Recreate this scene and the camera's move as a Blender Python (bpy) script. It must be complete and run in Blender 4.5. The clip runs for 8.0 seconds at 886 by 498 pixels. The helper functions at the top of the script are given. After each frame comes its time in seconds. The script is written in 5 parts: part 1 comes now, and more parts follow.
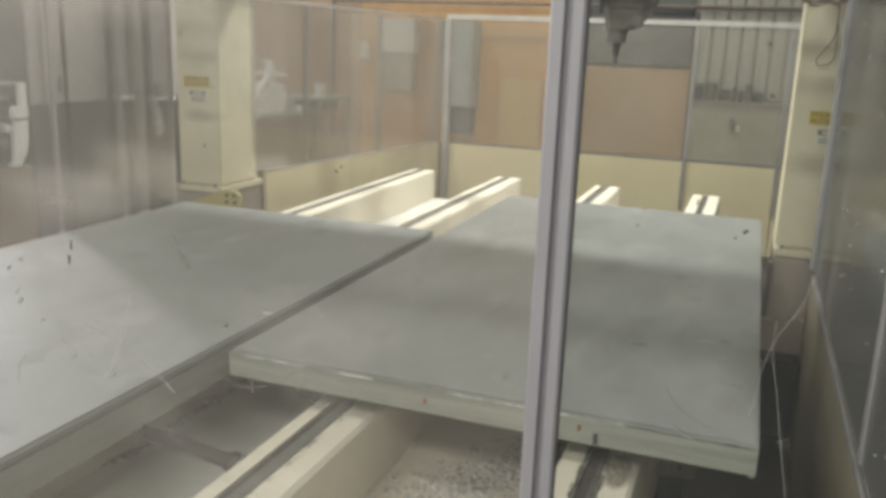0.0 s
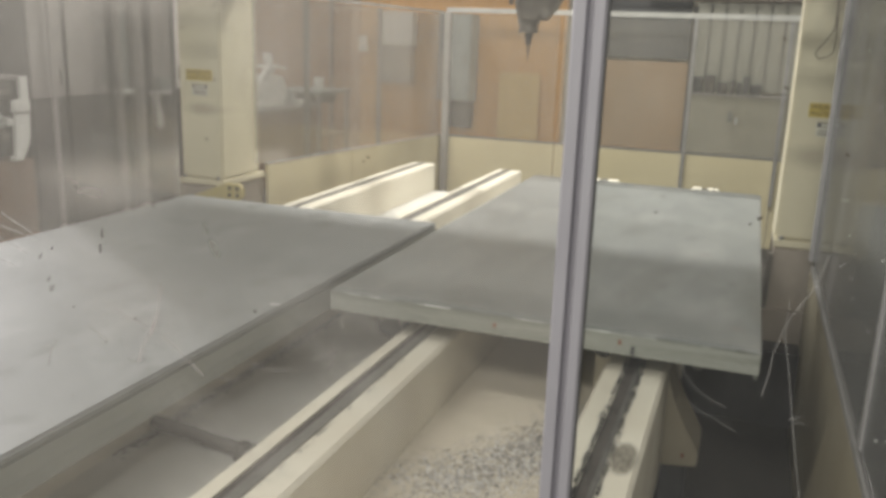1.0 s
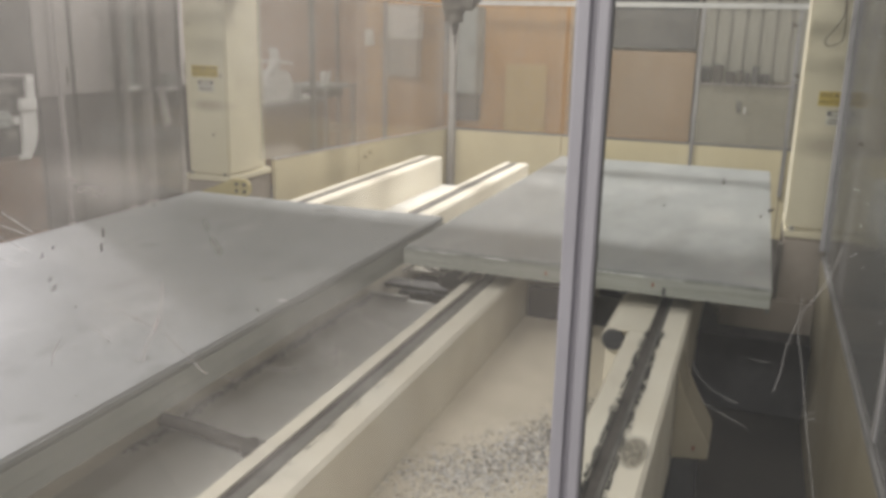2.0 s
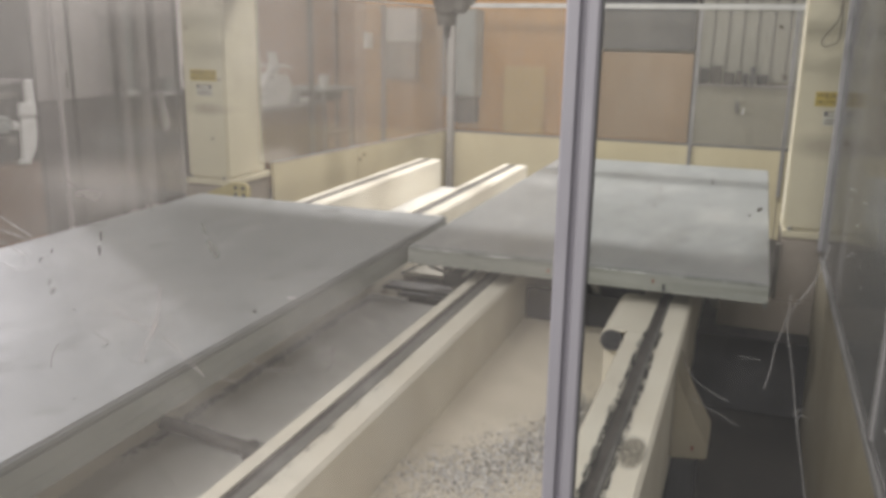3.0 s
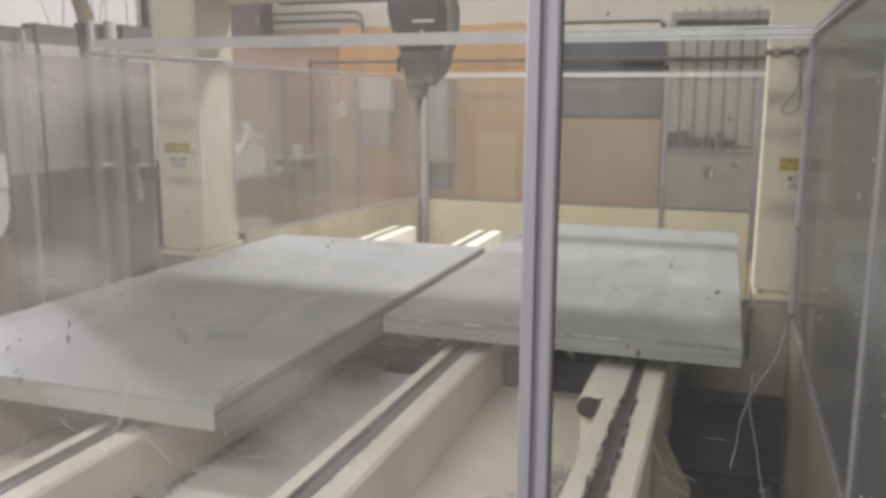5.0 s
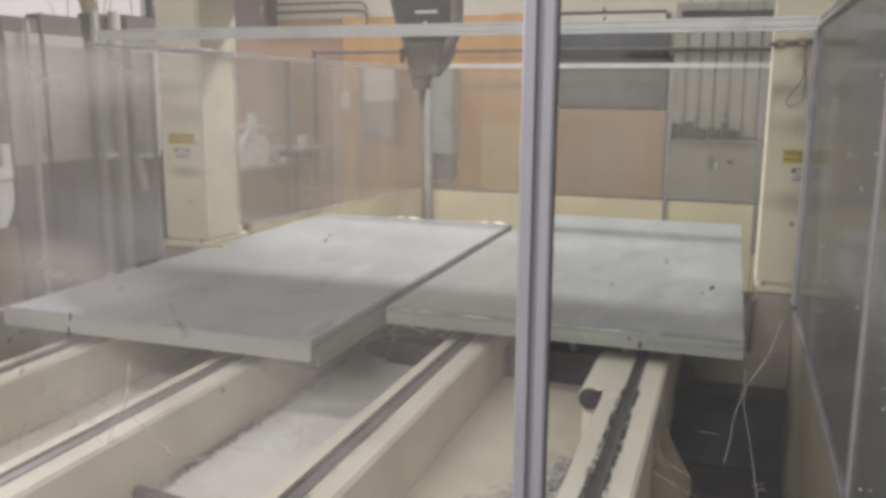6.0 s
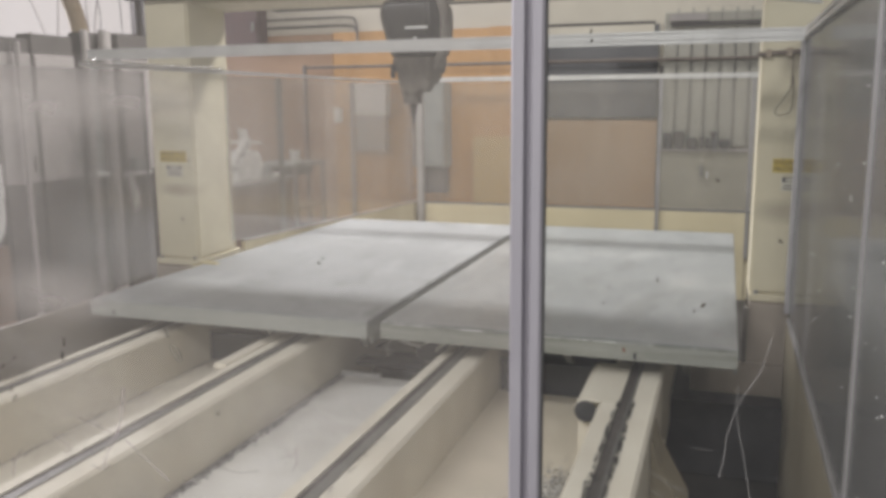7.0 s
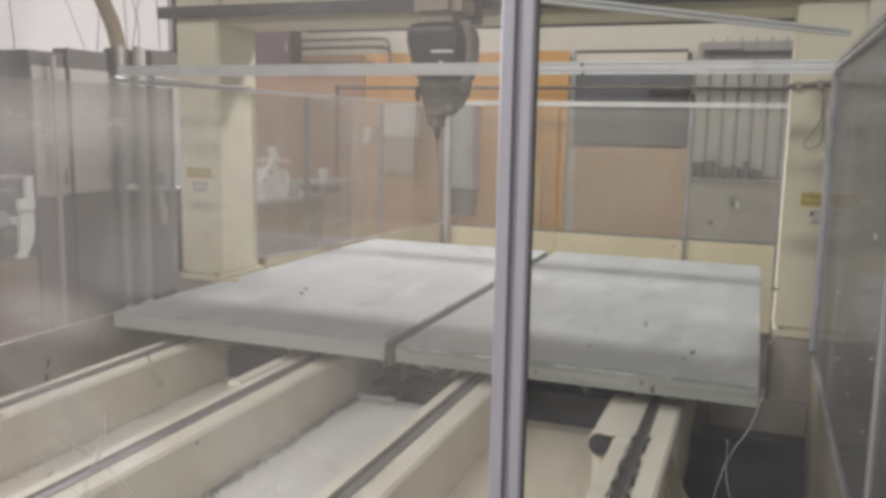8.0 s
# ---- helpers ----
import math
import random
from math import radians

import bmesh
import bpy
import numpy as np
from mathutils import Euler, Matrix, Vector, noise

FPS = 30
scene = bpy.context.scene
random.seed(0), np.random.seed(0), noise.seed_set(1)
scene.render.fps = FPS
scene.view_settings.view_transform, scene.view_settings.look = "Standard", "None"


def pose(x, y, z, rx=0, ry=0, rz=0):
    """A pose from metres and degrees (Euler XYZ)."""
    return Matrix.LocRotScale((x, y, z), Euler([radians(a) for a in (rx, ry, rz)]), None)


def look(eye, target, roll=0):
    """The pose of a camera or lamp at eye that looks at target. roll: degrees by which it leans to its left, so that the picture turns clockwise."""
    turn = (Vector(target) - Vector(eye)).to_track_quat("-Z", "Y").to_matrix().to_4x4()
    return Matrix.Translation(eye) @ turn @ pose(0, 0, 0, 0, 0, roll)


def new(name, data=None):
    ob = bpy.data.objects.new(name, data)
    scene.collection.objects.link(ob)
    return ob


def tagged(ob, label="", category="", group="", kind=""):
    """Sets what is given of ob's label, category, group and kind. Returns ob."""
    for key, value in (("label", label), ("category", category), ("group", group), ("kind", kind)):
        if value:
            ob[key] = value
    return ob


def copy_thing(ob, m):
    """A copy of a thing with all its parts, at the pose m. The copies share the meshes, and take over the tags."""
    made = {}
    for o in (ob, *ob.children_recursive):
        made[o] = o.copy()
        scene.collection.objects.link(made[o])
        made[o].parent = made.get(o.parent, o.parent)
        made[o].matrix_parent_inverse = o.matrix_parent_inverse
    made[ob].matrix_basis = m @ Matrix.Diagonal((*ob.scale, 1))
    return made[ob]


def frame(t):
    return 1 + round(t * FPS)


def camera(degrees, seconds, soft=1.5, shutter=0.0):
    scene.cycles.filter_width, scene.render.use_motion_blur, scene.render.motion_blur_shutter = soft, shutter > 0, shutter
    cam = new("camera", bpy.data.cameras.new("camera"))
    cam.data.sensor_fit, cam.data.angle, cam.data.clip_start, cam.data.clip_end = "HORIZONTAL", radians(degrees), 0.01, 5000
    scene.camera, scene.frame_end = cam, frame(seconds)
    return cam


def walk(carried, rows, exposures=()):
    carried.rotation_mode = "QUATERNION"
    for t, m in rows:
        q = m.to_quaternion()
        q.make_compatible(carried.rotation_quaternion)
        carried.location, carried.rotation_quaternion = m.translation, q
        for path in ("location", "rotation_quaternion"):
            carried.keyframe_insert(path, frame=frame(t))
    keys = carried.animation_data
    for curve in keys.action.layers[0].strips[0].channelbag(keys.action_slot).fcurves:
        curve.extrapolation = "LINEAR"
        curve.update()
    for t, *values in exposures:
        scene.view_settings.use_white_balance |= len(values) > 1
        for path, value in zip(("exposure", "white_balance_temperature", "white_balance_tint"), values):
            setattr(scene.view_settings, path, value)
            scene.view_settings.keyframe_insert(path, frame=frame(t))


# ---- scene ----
cam = camera(55.7, 8.0, soft=3.8)
PATH = [
    (0, (-0.1012, 0.9867, 1.8056), (-0.7631, 2.8131, 1.3298), 2.14),
    (0.5, (-0.1170, 0.9455, 1.8055), (-0.7504, 2.7833, 1.3350), 2.59),
    (1, (-0.1157, 0.9456, 1.8061), (-0.7692, 2.7710, 1.3152), 2.07),
    (1.5, (-0.1184, 0.9646, 1.8051), (-0.7854, 2.7825, 1.3047), 1.52),
    (2.8, (-0.1094, 0.9553, 1.8048), (-0.7804, 2.7684, 1.2925), 1.09),
    (3, (-0.1074, 0.9549, 1.8059), (-0.7792, 2.7709, 1.3050), 0.97),
    (3.5, (-0.1049, 0.9474, 1.8101), (-0.7839, 2.7650, 1.3249), 0.52),
    (4, (-0.1006, 0.9484, 1.8114), (-0.7657, 2.7744, 1.3384), 0.32),
    (4.5, (-0.0992, 0.9541, 1.8189), (-0.7492, 2.8025, 1.4181), 0.26),
    (4.7, (-0.0981, 0.9556, 1.8234), (-0.7396, 2.8128, 1.4503), 0.32),
    (5.8, (-0.0877, 0.9243, 1.8412), (-0.7113, 2.7944, 1.5036), 0.25),
    (6, (-0.0869, 0.9490, 1.8351), (-0.7274, 2.8064, 1.4615), 0.40),
    (6.5, (-0.0867, 0.9570, 1.8402), (-0.7009, 2.8203, 1.4519), -0.24),
    (7, (-0.0848, 0.9471, 1.8448), (-0.7127, 2.8144, 1.4996), -0.41),
    (7.5, (-0.0740, 0.9688, 1.8458), (-0.7272, 2.8289, 1.5091), -0.24),
    (8, (-0.0524, 0.9879, 1.8536), (-0.7476, 2.8398, 1.5586), 1.03),
]
walk(cam, [(t, look(eye, target, roll)) for t, eye, target, roll in PATH],
     exposures=[(0.0, -0.09, 6880, 1), (0.5, -0.08, 6880, 2), (1.5, -0.06, 6770, 6), (3.0, -0.05, 6600, 9), (4.5, -0.05, 6500, 10), (8.0, -0.05, 6500, 10)])

# ---- world and lights ----
world = bpy.data.worlds.new("world")
scene.world = world
world.use_nodes = True
world.node_tree.nodes["Background"].inputs[0].default_value = (0.80, 0.78, 0.76, 1)
world.node_tree.nodes["Background"].inputs[1].default_value = 0.10


def area_lamp(name, eye, target, sx, sy, watts, colour):
    data = bpy.data.lights.new(name, "AREA")
    data.shape, data.size, data.size_y = "RECTANGLE", sx, sy
    data.energy, data.color = watts, colour
    ob = new(name, data)
    ob.matrix_world = look(eye, target)
    return ob


WARM, DAY = (1.0, 0.978, 0.985), (0.95, 0.92, 1.0)
area_lamp("ceiling_lamp_front", (-3.4, 0.60, 4.8), (-3.4, 0.60, 0), 3.4, 0.50, 157, WARM)
area_lamp("ceiling_lamp_rear", (-0.7, -2.0, 4.8), (-0.7, -1.0, 0), 4.0, 1.0, 225, WARM)
# Added fill, no real fitting: lifts the right-hand faces of the bed beams.
area_lamp("fill_lamp_right", (1.5, 2.6, 4.8), (1.5, 2.6, 0), 0.30, 3.0, 30, WARM)
area_lamp("ceiling_lamp_gantry", (-2.3, 7.0, 4.1), (-2.3, 7.0, 0), 5.6, 0.27, 264, WARM)
area_lamp("ceiling_lamp_back", (-2.5, 11.0, 4.8), (-2.5, 11.0, 0), 8.0, 0.30, 96, WARM)
area_lamp("window_light", (-13.6, 11.05, 3.75), (-2.8, 3.4, 1.0), 0.18, 1.5, 1050, DAY)


# ---- materials ----
def mat(name, a, b=None, rough=0.6, scale=3.0, fine=60.0, metal=0.0, bump=0.05, spread=(0.35, 0.65), spec=0.5,
        stretch=(1, 1, 1), fine_amount=0.25, island=0.0, spots=None):
    """A surface of two base colours, mixed by coarse and fine noise, with fine relief."""
    m = bpy.data.materials.new(name)
    m.use_nodes = True
    nt = m.node_tree
    n, l = nt.nodes, nt.links
    bsdf = n["Principled BSDF"]
    b = b or tuple(c * 0.8 for c in a)
    co = n.new("ShaderNodeTexCoord")
    mp = n.new("ShaderNodeMapping")
    mp.inputs["Scale"].default_value = stretch
    l.new(co.outputs["Object"], mp.inputs[0])
    n1 = n.new("ShaderNodeTexNoise")
    n1.inputs["Scale"].default_value, n1.inputs["Detail"].default_value = scale, 6
    n1.inputs["Roughness"].default_value = 0.65
    n2 = n.new("ShaderNodeTexNoise")
    n2.inputs["Scale"].default_value, n2.inputs["Detail"].default_value = fine, 3
    l.new(mp.outputs[0], n1.inputs["Vector"])
    l.new(mp.outputs[0], n2.inputs["Vector"])
    mix = n.new("ShaderNodeMath")
    mix.operation = "MULTIPLY_ADD"
    l.new(n2.outputs["Fac"], mix.inputs[0])
    mix.inputs[1].default_value = fine_amount
    l.new(n1.outputs["Fac"], mix.inputs[2])
    ramp = n.new("ShaderNodeMapRange")
    ramp.inputs["From Min"].default_value = spread[0] + fine_amount / 2
    ramp.inputs["From Max"].default_value = spread[1] + fine_amount / 2
    l.new(mix.outputs[0], ramp.inputs["Value"])
    cm = n.new("ShaderNodeMix")
    cm.data_type = "RGBA"
    cm.inputs["A"].default_value = (*a, 1)
    cm.inputs["B"].default_value = (*b, 1)
    l.new(ramp.outputs["Result"], cm.inputs["Factor"])
    out = cm.outputs["Result"]
    if spots:
        for colour, size, low, high, shape in spots:
            sm = n.new("ShaderNodeMapping")
            sm.inputs["Scale"].default_value = shape
            sm.inputs["Location"].default_value = (size, 2 * size, 0)
            l.new(co.outputs["Object"], sm.inputs[0])
            sn = n.new("ShaderNodeTexNoise")
            sn.inputs["Scale"].default_value, sn.inputs["Detail"].default_value = size, 4
            l.new(sm.outputs[0], sn.inputs["Vector"])
            sr = n.new("ShaderNodeMapRange")
            sr.inputs["From Min"].default_value, sr.inputs["From Max"].default_value = low, high
            l.new(sn.outputs["Fac"], sr.inputs["Value"])
            sx = n.new("ShaderNodeMix")
            sx.data_type = "RGBA"
            sx.inputs["B"].default_value = (*colour, 1)
            l.new(sr.outputs["Result"], sx.inputs["Factor"])
            l.new(out, sx.inputs["A"])
            out = sx.outputs["Result"]
    if island:
        info = n.new("ShaderNodeNewGeometry")
        hv = n.new("ShaderNodeHueSaturation")
        rg = n.new("ShaderNodeMapRange")
        rg.inputs["To Min"].default_value, rg.inputs["To Max"].default_value = 1 - island, 1 + island
        l.new(info.outputs["Random Per Island"], rg.inputs["Value"])
        l.new(rg.outputs["Result"], hv.inputs["Value"])
        l.new(out, hv.inputs["Color"])
        out = hv.outputs["Color"]
    l.new(out, bsdf.inputs["Base Color"])
    rr = n.new("ShaderNodeMapRange")
    rr.inputs["To Min"].default_value, rr.inputs["To Max"].default_value = max(rough - 0.12, 0.03), min(rough + 0.12, 1)
    l.new(n1.outputs["Fac"], rr.inputs["Value"])
    l.new(rr.outputs["Result"], bsdf.inputs["Roughness"])
    bsdf.inputs["Metallic"].default_value = metal
    bsdf.inputs["Specular IOR Level"].default_value = spec
    if bump:
        bp = n.new("ShaderNodeBump")
        bp.inputs["Strength"].default_value, bp.inputs["Distance"].default_value = bump, 0.01
        l.new(mix.outputs[0], bp.inputs["Height"])
        l.new(bp.outputs[0], bsdf.inputs["Normal"])
    return m


def film(name, clear, tint, scale, stretch, low, high, gloss=0.06):
    """Clear sheet with a film of dust on it: partly see-through, partly a dull veil, with a faint shine."""
    m = bpy.data.materials.new(name)
    m.use_nodes = True
    nt = m.node_tree
    n, l = nt.nodes, nt.links
    n.remove(n["Principled BSDF"])
    out = n["Material Output"]
    tr = n.new("ShaderNodeBsdfTransparent")
    tr.inputs[0].default_value = (*clear, 1)
    df = n.new("ShaderNodeBsdfDiffuse")
    df.inputs[0].default_value = (*tint, 1)
    tl = n.new("ShaderNodeBsdfTranslucent")
    tl.inputs[0].default_value = (*tint, 1)
    both = n.new("ShaderNodeMixShader")
    l.new(df.outputs[0], both.inputs[1])
    l.new(tl.outputs[0], both.inputs[2])
    co = n.new("ShaderNodeTexCoord")
    mp = n.new("ShaderNodeMapping")
    mp.inputs["Scale"].default_value = stretch
    l.new(co.outputs["Object"], mp.inputs[0])
    ns = n.new("ShaderNodeTexNoise")
    ns.inputs["Scale"].default_value, ns.inputs["Detail"].default_value = scale, 7
    ns.inputs["Roughness"].default_value = 0.6
    l.new(mp.outputs[0], ns.inputs["Vector"])
    rg = n.new("ShaderNodeMapRange")
    rg.inputs["From Min"].default_value, rg.inputs["From Max"].default_value = 0.3, 0.7
    rg.inputs["To Min"].default_value, rg.inputs["To Max"].default_value = low, high
    l.new(ns.outputs["Fac"], rg.inputs["Value"])
    veil = n.new("ShaderNodeMixShader")
    l.new(rg.outputs["Result"], veil.inputs[0])
    l.new(tr.outputs[0], veil.inputs[1])
    l.new(both.outputs[0], veil.inputs[2])
    gl = n.new("ShaderNodeBsdfGlossy")
    gl.inputs["Roughness"].default_value = 0.12
    fr = n.new("ShaderNodeFresnel")
    fr.inputs[0].default_value = 1.35
    am = n.new("ShaderNodeMath")
    am.operation = "MULTIPLY"
    am.inputs[1].default_value = gloss * 10
    l.new(fr.outputs[0], am.inputs[0])
    top = n.new("ShaderNodeMixShader")
    l.new(am.outputs[0], top.inputs[0])
    l.new(veil.outputs[0], top.inputs[1])
    l.new(gl.outputs[0], top.inputs[2])
    l.new(top.outputs[0], out.inputs["Surface"])
    return m


def dust_smear(name, tint, strength, grain, stretch, core=0.05):
    """A rubbed veil of dust, thick in the middle of its own object's space and fading to nothing at one unit's distance."""
    m = film(name, (1, 1, 1), tint, grain, stretch, 0.0, 1.0, 0.0)
    nt = m.node_tree
    n, l = nt.nodes, nt.links
    veil = [k for k in n if k.type == "MIX_SHADER" and k.inputs[1].links and k.inputs[1].links[0].from_node.type == "BSDF_TRANSPARENT"][0]
    grain_out = veil.inputs[0].links[0].from_socket
    co = n.new("ShaderNodeTexCoord")
    ln = n.new("ShaderNodeVectorMath")
    ln.operation = "LENGTH"
    l.new(co.outputs["Object"], ln.inputs[0])
    fade = n.new("ShaderNodeMapRange")
    fade.interpolation_type = "SMOOTHSTEP"
    fade.inputs["From Min"].default_value, fade.inputs["From Max"].default_value = core, 0.98
    fade.inputs["To Min"].default_value, fade.inputs["To Max"].default_value = strength, 0.0
    l.new(ln.outputs["Value"], fade.inputs["Value"])
    half = n.new("ShaderNodeMapRange")
    half.inputs["To Min"].default_value, half.inputs["To Max"].default_value = 0.45, 1.0
    l.new(grain_out, half.inputs["Value"])
    mul = n.new("ShaderNodeMath")
    mul.operation = "MULTIPLY"
    l.new(fade.outputs["Result"], mul.inputs[0])
    l.new(half.outputs["Result"], mul.inputs[1])
    l.new(mul.outputs[0], veil.inputs[0])
    return m


def glow(name, colour, strength, paint=0.03):
    m = bpy.data.materials.new(name)
    m.use_nodes = True
    b = m.node_tree.nodes["Principled BSDF"]
    b.inputs["Base Color"].default_value = (paint, paint, paint, 1)
    b.inputs["Emission Color"].default_value = (*colour, 1)
    b.inputs["Emission Strength"].default_value = strength
    b.inputs["Roughness"].default_value, b.inputs["Specular IOR Level"].default_value = 0.9, 0.1
    return m


# Pedestal paint, with the shade low behind the tables darkened into its tan.
PEDESTAL = mat("shaded_tan_paint", (0.34, 0.295, 0.25), (0.27, 0.235, 0.20), 0.7, 2.4, 45, bump=0.05)
CREAM = mat("cream_machine_paint", (0.66, 0.61, 0.45), (0.56, 0.51, 0.37), 0.45, 2.2, 45, bump=0.03)
COLUMN = mat("patchy_cream_paint", (0.66, 0.61, 0.46), (0.57, 0.525, 0.39), 0.45, 2.2, 45, bump=0.03)


def soft_patches(m, places, colour):
    """Soft grey patches on a painted surface, each an oval round a place."""
    nt = m.node_tree
    n, l = nt.nodes, nt.links
    bsdf = n["Principled BSDF"]
    co = n.new("ShaderNodeTexCoord")
    out = bsdf.inputs["Base Color"].links[0].from_socket
    for (px, py, pz), (sx, sy, sz), strength in places:
        sub = n.new("ShaderNodeVectorMath")
        sub.operation = "SUBTRACT"
        sub.inputs[1].default_value = (px, py, pz)
        l.new(co.outputs["Object"], sub.inputs[0])
        div = n.new("ShaderNodeVectorMath")
        div.operation = "DIVIDE"
        div.inputs[1].default_value = (sx, sy, sz)
        l.new(sub.outputs[0], div.inputs[0])
        ln = n.new("ShaderNodeVectorMath")
        ln.operation = "LENGTH"
        l.new(div.outputs[0], ln.inputs[0])
        rg = n.new("ShaderNodeMapRange")
        rg.inputs["From Min"].default_value, rg.inputs["From Max"].default_value = 0.3, 1.1
        rg.inputs["To Min"].default_value, rg.inputs["To Max"].default_value = strength, 0.0
        l.new(ln.outputs["Value"], rg.inputs["Value"])
        mx = n.new("ShaderNodeMix")
        mx.data_type = "RGBA"
        mx.inputs["B"].default_value = (*colour, 1)
        l.new(rg.outputs["Result"], mx.inputs["Factor"])
        l.new(out, mx.inputs["A"])
        out = mx.outputs["Result"]
    l.new(out, bsdf.inputs["Base Color"])


soft_patches(COLUMN, [((-1.76, -0.2, 1.325), (0.15, 0.3, 0.045), 0.55), ((1.69, -0.2, 1.31), (0.16, 0.3, 0.07), 0.55), ((1.71, -0.2, 2.02), (0.085, 0.3, 0.085), 0.6)], (0.27, 0.23, 0.18))
CREAM_DUSTY = mat("dusty_cream_paint", (0.78, 0.74, 0.635), (0.69, 0.64, 0.535), 0.75, 3.0, 70, bump=0.06)
KNEE = mat("cream_panel_paint", (0.57, 0.51, 0.35), (0.49, 0.43, 0.29), 0.5, 1.6, 40, bump=0.03)
TRAY_CREAM = mat("dusted_cream_tray", (0.66, 0.62, 0.53), (0.56, 0.52, 0.44), 0.9, 2.6, 90, bump=0.1)
TRAY = mat("dust_covered_tray", (0.79, 0.785, 0.755), (0.66, 0.645, 0.605), 0.9, 2.6, 90, bump=0.12)
TABLE = mat("grey_spoilboard", (0.282, 0.292, 0.294), (0.235, 0.245, 0.247), 0.60, 2.0, 30, bump=0.02, stretch=(1, 0.5, 1), spots=[((0.355, 0.365, 0.365), 3.0, 0.55, 0.72, (1, 0.4, 1)), ((0.18, 0.187, 0.185), 5.0, 0.62, 0.74, (1.2, 0.8, 1)), ((0.13, 0.135, 0.13), 16.0, 0.70, 0.76, (1.6, 0.7, 1))])
TABLE_EDGE = mat("grey_board_edge", (0.34, 0.355, 0.335), (0.28, 0.295, 0.275), 0.5, 3.0, 50, bump=0.08, stretch=(0.3, 0.3, 3))
TABLE_WORN = mat("worn_grey_spoilboard", (0.262, 0.274, 0.273), (0.222, 0.233, 0.231), 0.36, 2.6, 26, bump=0.03, stretch=(1.2, 0.45, 1), spots=[((0.335, 0.34, 0.335), 3.4, 0.52, 0.74, (1.2, 0.4, 1)), ((0.17, 0.176, 0.168), 3.2, 0.58, 0.76, (1.3, 0.4, 1)), ((0.10, 0.10, 0.095), 15.0, 0.68, 0.74, (0.8, 1.6, 1)), ((0.45, 0.45, 0.44), 30.0, 0.675, 0.73, (0.5, 1.8, 1)), ((0.27, 0.24, 0.225), 12.0, 0.70, 0.76, (1.2, 1.0, 1))])
EDGE_WORN = mat("layered_board_edge", (0.33, 0.34, 0.31), (0.21, 0.22, 0.195), 0.5, 2.0, 30, bump=0.1, stretch=(0.4, 0.4, 9), spread=(0.4, 0.62))
SKIRT = mat("dull_grey_skirt", (0.32, 0.335, 0.315), (0.26, 0.275, 0.255), 0.6, 3, 40)
GRIME = mat("grimy_housing", (0.21, 0.19, 0.165), (0.10, 0.092, 0.082), 0.6, 8, 70, bump=0.1)
KNEE_TAN = mat("tan_panel_paint", (0.34, 0.30, 0.22), (0.27, 0.235, 0.17), 0.6, 1.6, 40, bump=0.03)
POST_PALE = mat("pale_dusty_aluminium", (0.34, 0.325, 0.305), (0.28, 0.265, 0.25), 0.6, 4, 90, metal=0.1, bump=0.02)
POST_SIDE = mat("pale_grimy_aluminium", (0.40, 0.39, 0.40), (0.33, 0.32, 0.33), 0.6, 4, 90, metal=0.1, bump=0.02)
ALU_DULL = mat("dusty_dull_aluminium", (0.29, 0.28, 0.28), (0.22, 0.215, 0.21), 0.6, 4, 90, metal=0.15, bump=0.02)
PIPE_BROWN = mat("dull_brown_pipe", (0.20, 0.165, 0.14), (0.14, 0.115, 0.10), 0.6, 4, 50)
BROWN_PALE = mat("pale_rusty_steel", (0.34, 0.28, 0.22), (0.27, 0.22, 0.17), 0.6, 5, 60)
STEEL = mat("dull_steel", (0.29, 0.283, 0.265), (0.20, 0.195, 0.18), 0.5, 6, 120, metal=0.15, bump=0.04)
DARK = mat("dark_steel", (0.07, 0.07, 0.075), (0.035, 0.035, 0.04), 0.5, 5, 80, bump=0.05)
SHROUD = mat("black_plastic", (0.014, 0.015, 0.016), (0.025, 0.024, 0.023), 0.25, 4, 60, bump=0.02)
ALU = mat("anodised_aluminium", (0.43, 0.41, 0.45), (0.36, 0.34, 0.38), 0.45, 4, 90, metal=0.15, bump=0.02, stretch=(1, 1, 0.15))
ALU_FAR = mat("dusty_aluminium", (0.66, 0.66, 0.66), (0.52, 0.52, 0.52), 0.45, 4, 90, metal=0.55, bump=0.02)
RUBBER = mat("black_rubber", (0.03, 0.03, 0.035), (0.05, 0.05, 0.05), 0.7, 8, 90)
CONCRETE = mat("dirty_concrete", (0.052, 0.045, 0.040), (0.025, 0.023, 0.021), 0.8, 1.6, 60, bump=0.15)
WALL = mat("cream_wall_paint", (0.66, 0.62, 0.53), (0.58, 0.54, 0.46), 0.8, 1.2, 30)
WALL_PALE = mat("pale_grey_green_paint", (0.68, 0.71, 0.64), (0.62, 0.65, 0.58), 0.8, 1.2, 30)
CEILING = mat("grey_roof_deck", (0.24, 0.25, 0.245), (0.19, 0.20, 0.195), 0.8, 1.0, 20)
CABINET = mat("dull_cream_enamel", (0.40, 0.38, 0.31), (0.33, 0.31, 0.25), 0.6, 2, 40)
WALL_GREY = mat("grey_wall_paint", (0.16, 0.165, 0.155), (0.12, 0.125, 0.118), 0.8, 1.2, 30)
ORANGE = mat("orange_plywood", (0.59, 0.33, 0.12), (0.50, 0.27, 0.09), 0.6, 1.5, 24, stretch=(2, 2, 0.4))
ORANGE_PALE = mat("pale_orange_board", (0.60, 0.42, 0.17), (0.55, 0.375, 0.145), 0.6, 1.5, 24, stretch=(2, 2, 0.4))
PLY = mat("beige_plywood", (0.47, 0.33, 0.215), (0.42, 0.29, 0.18), 0.6, 1.5, 26, stretch=(2, 2, 0.4))
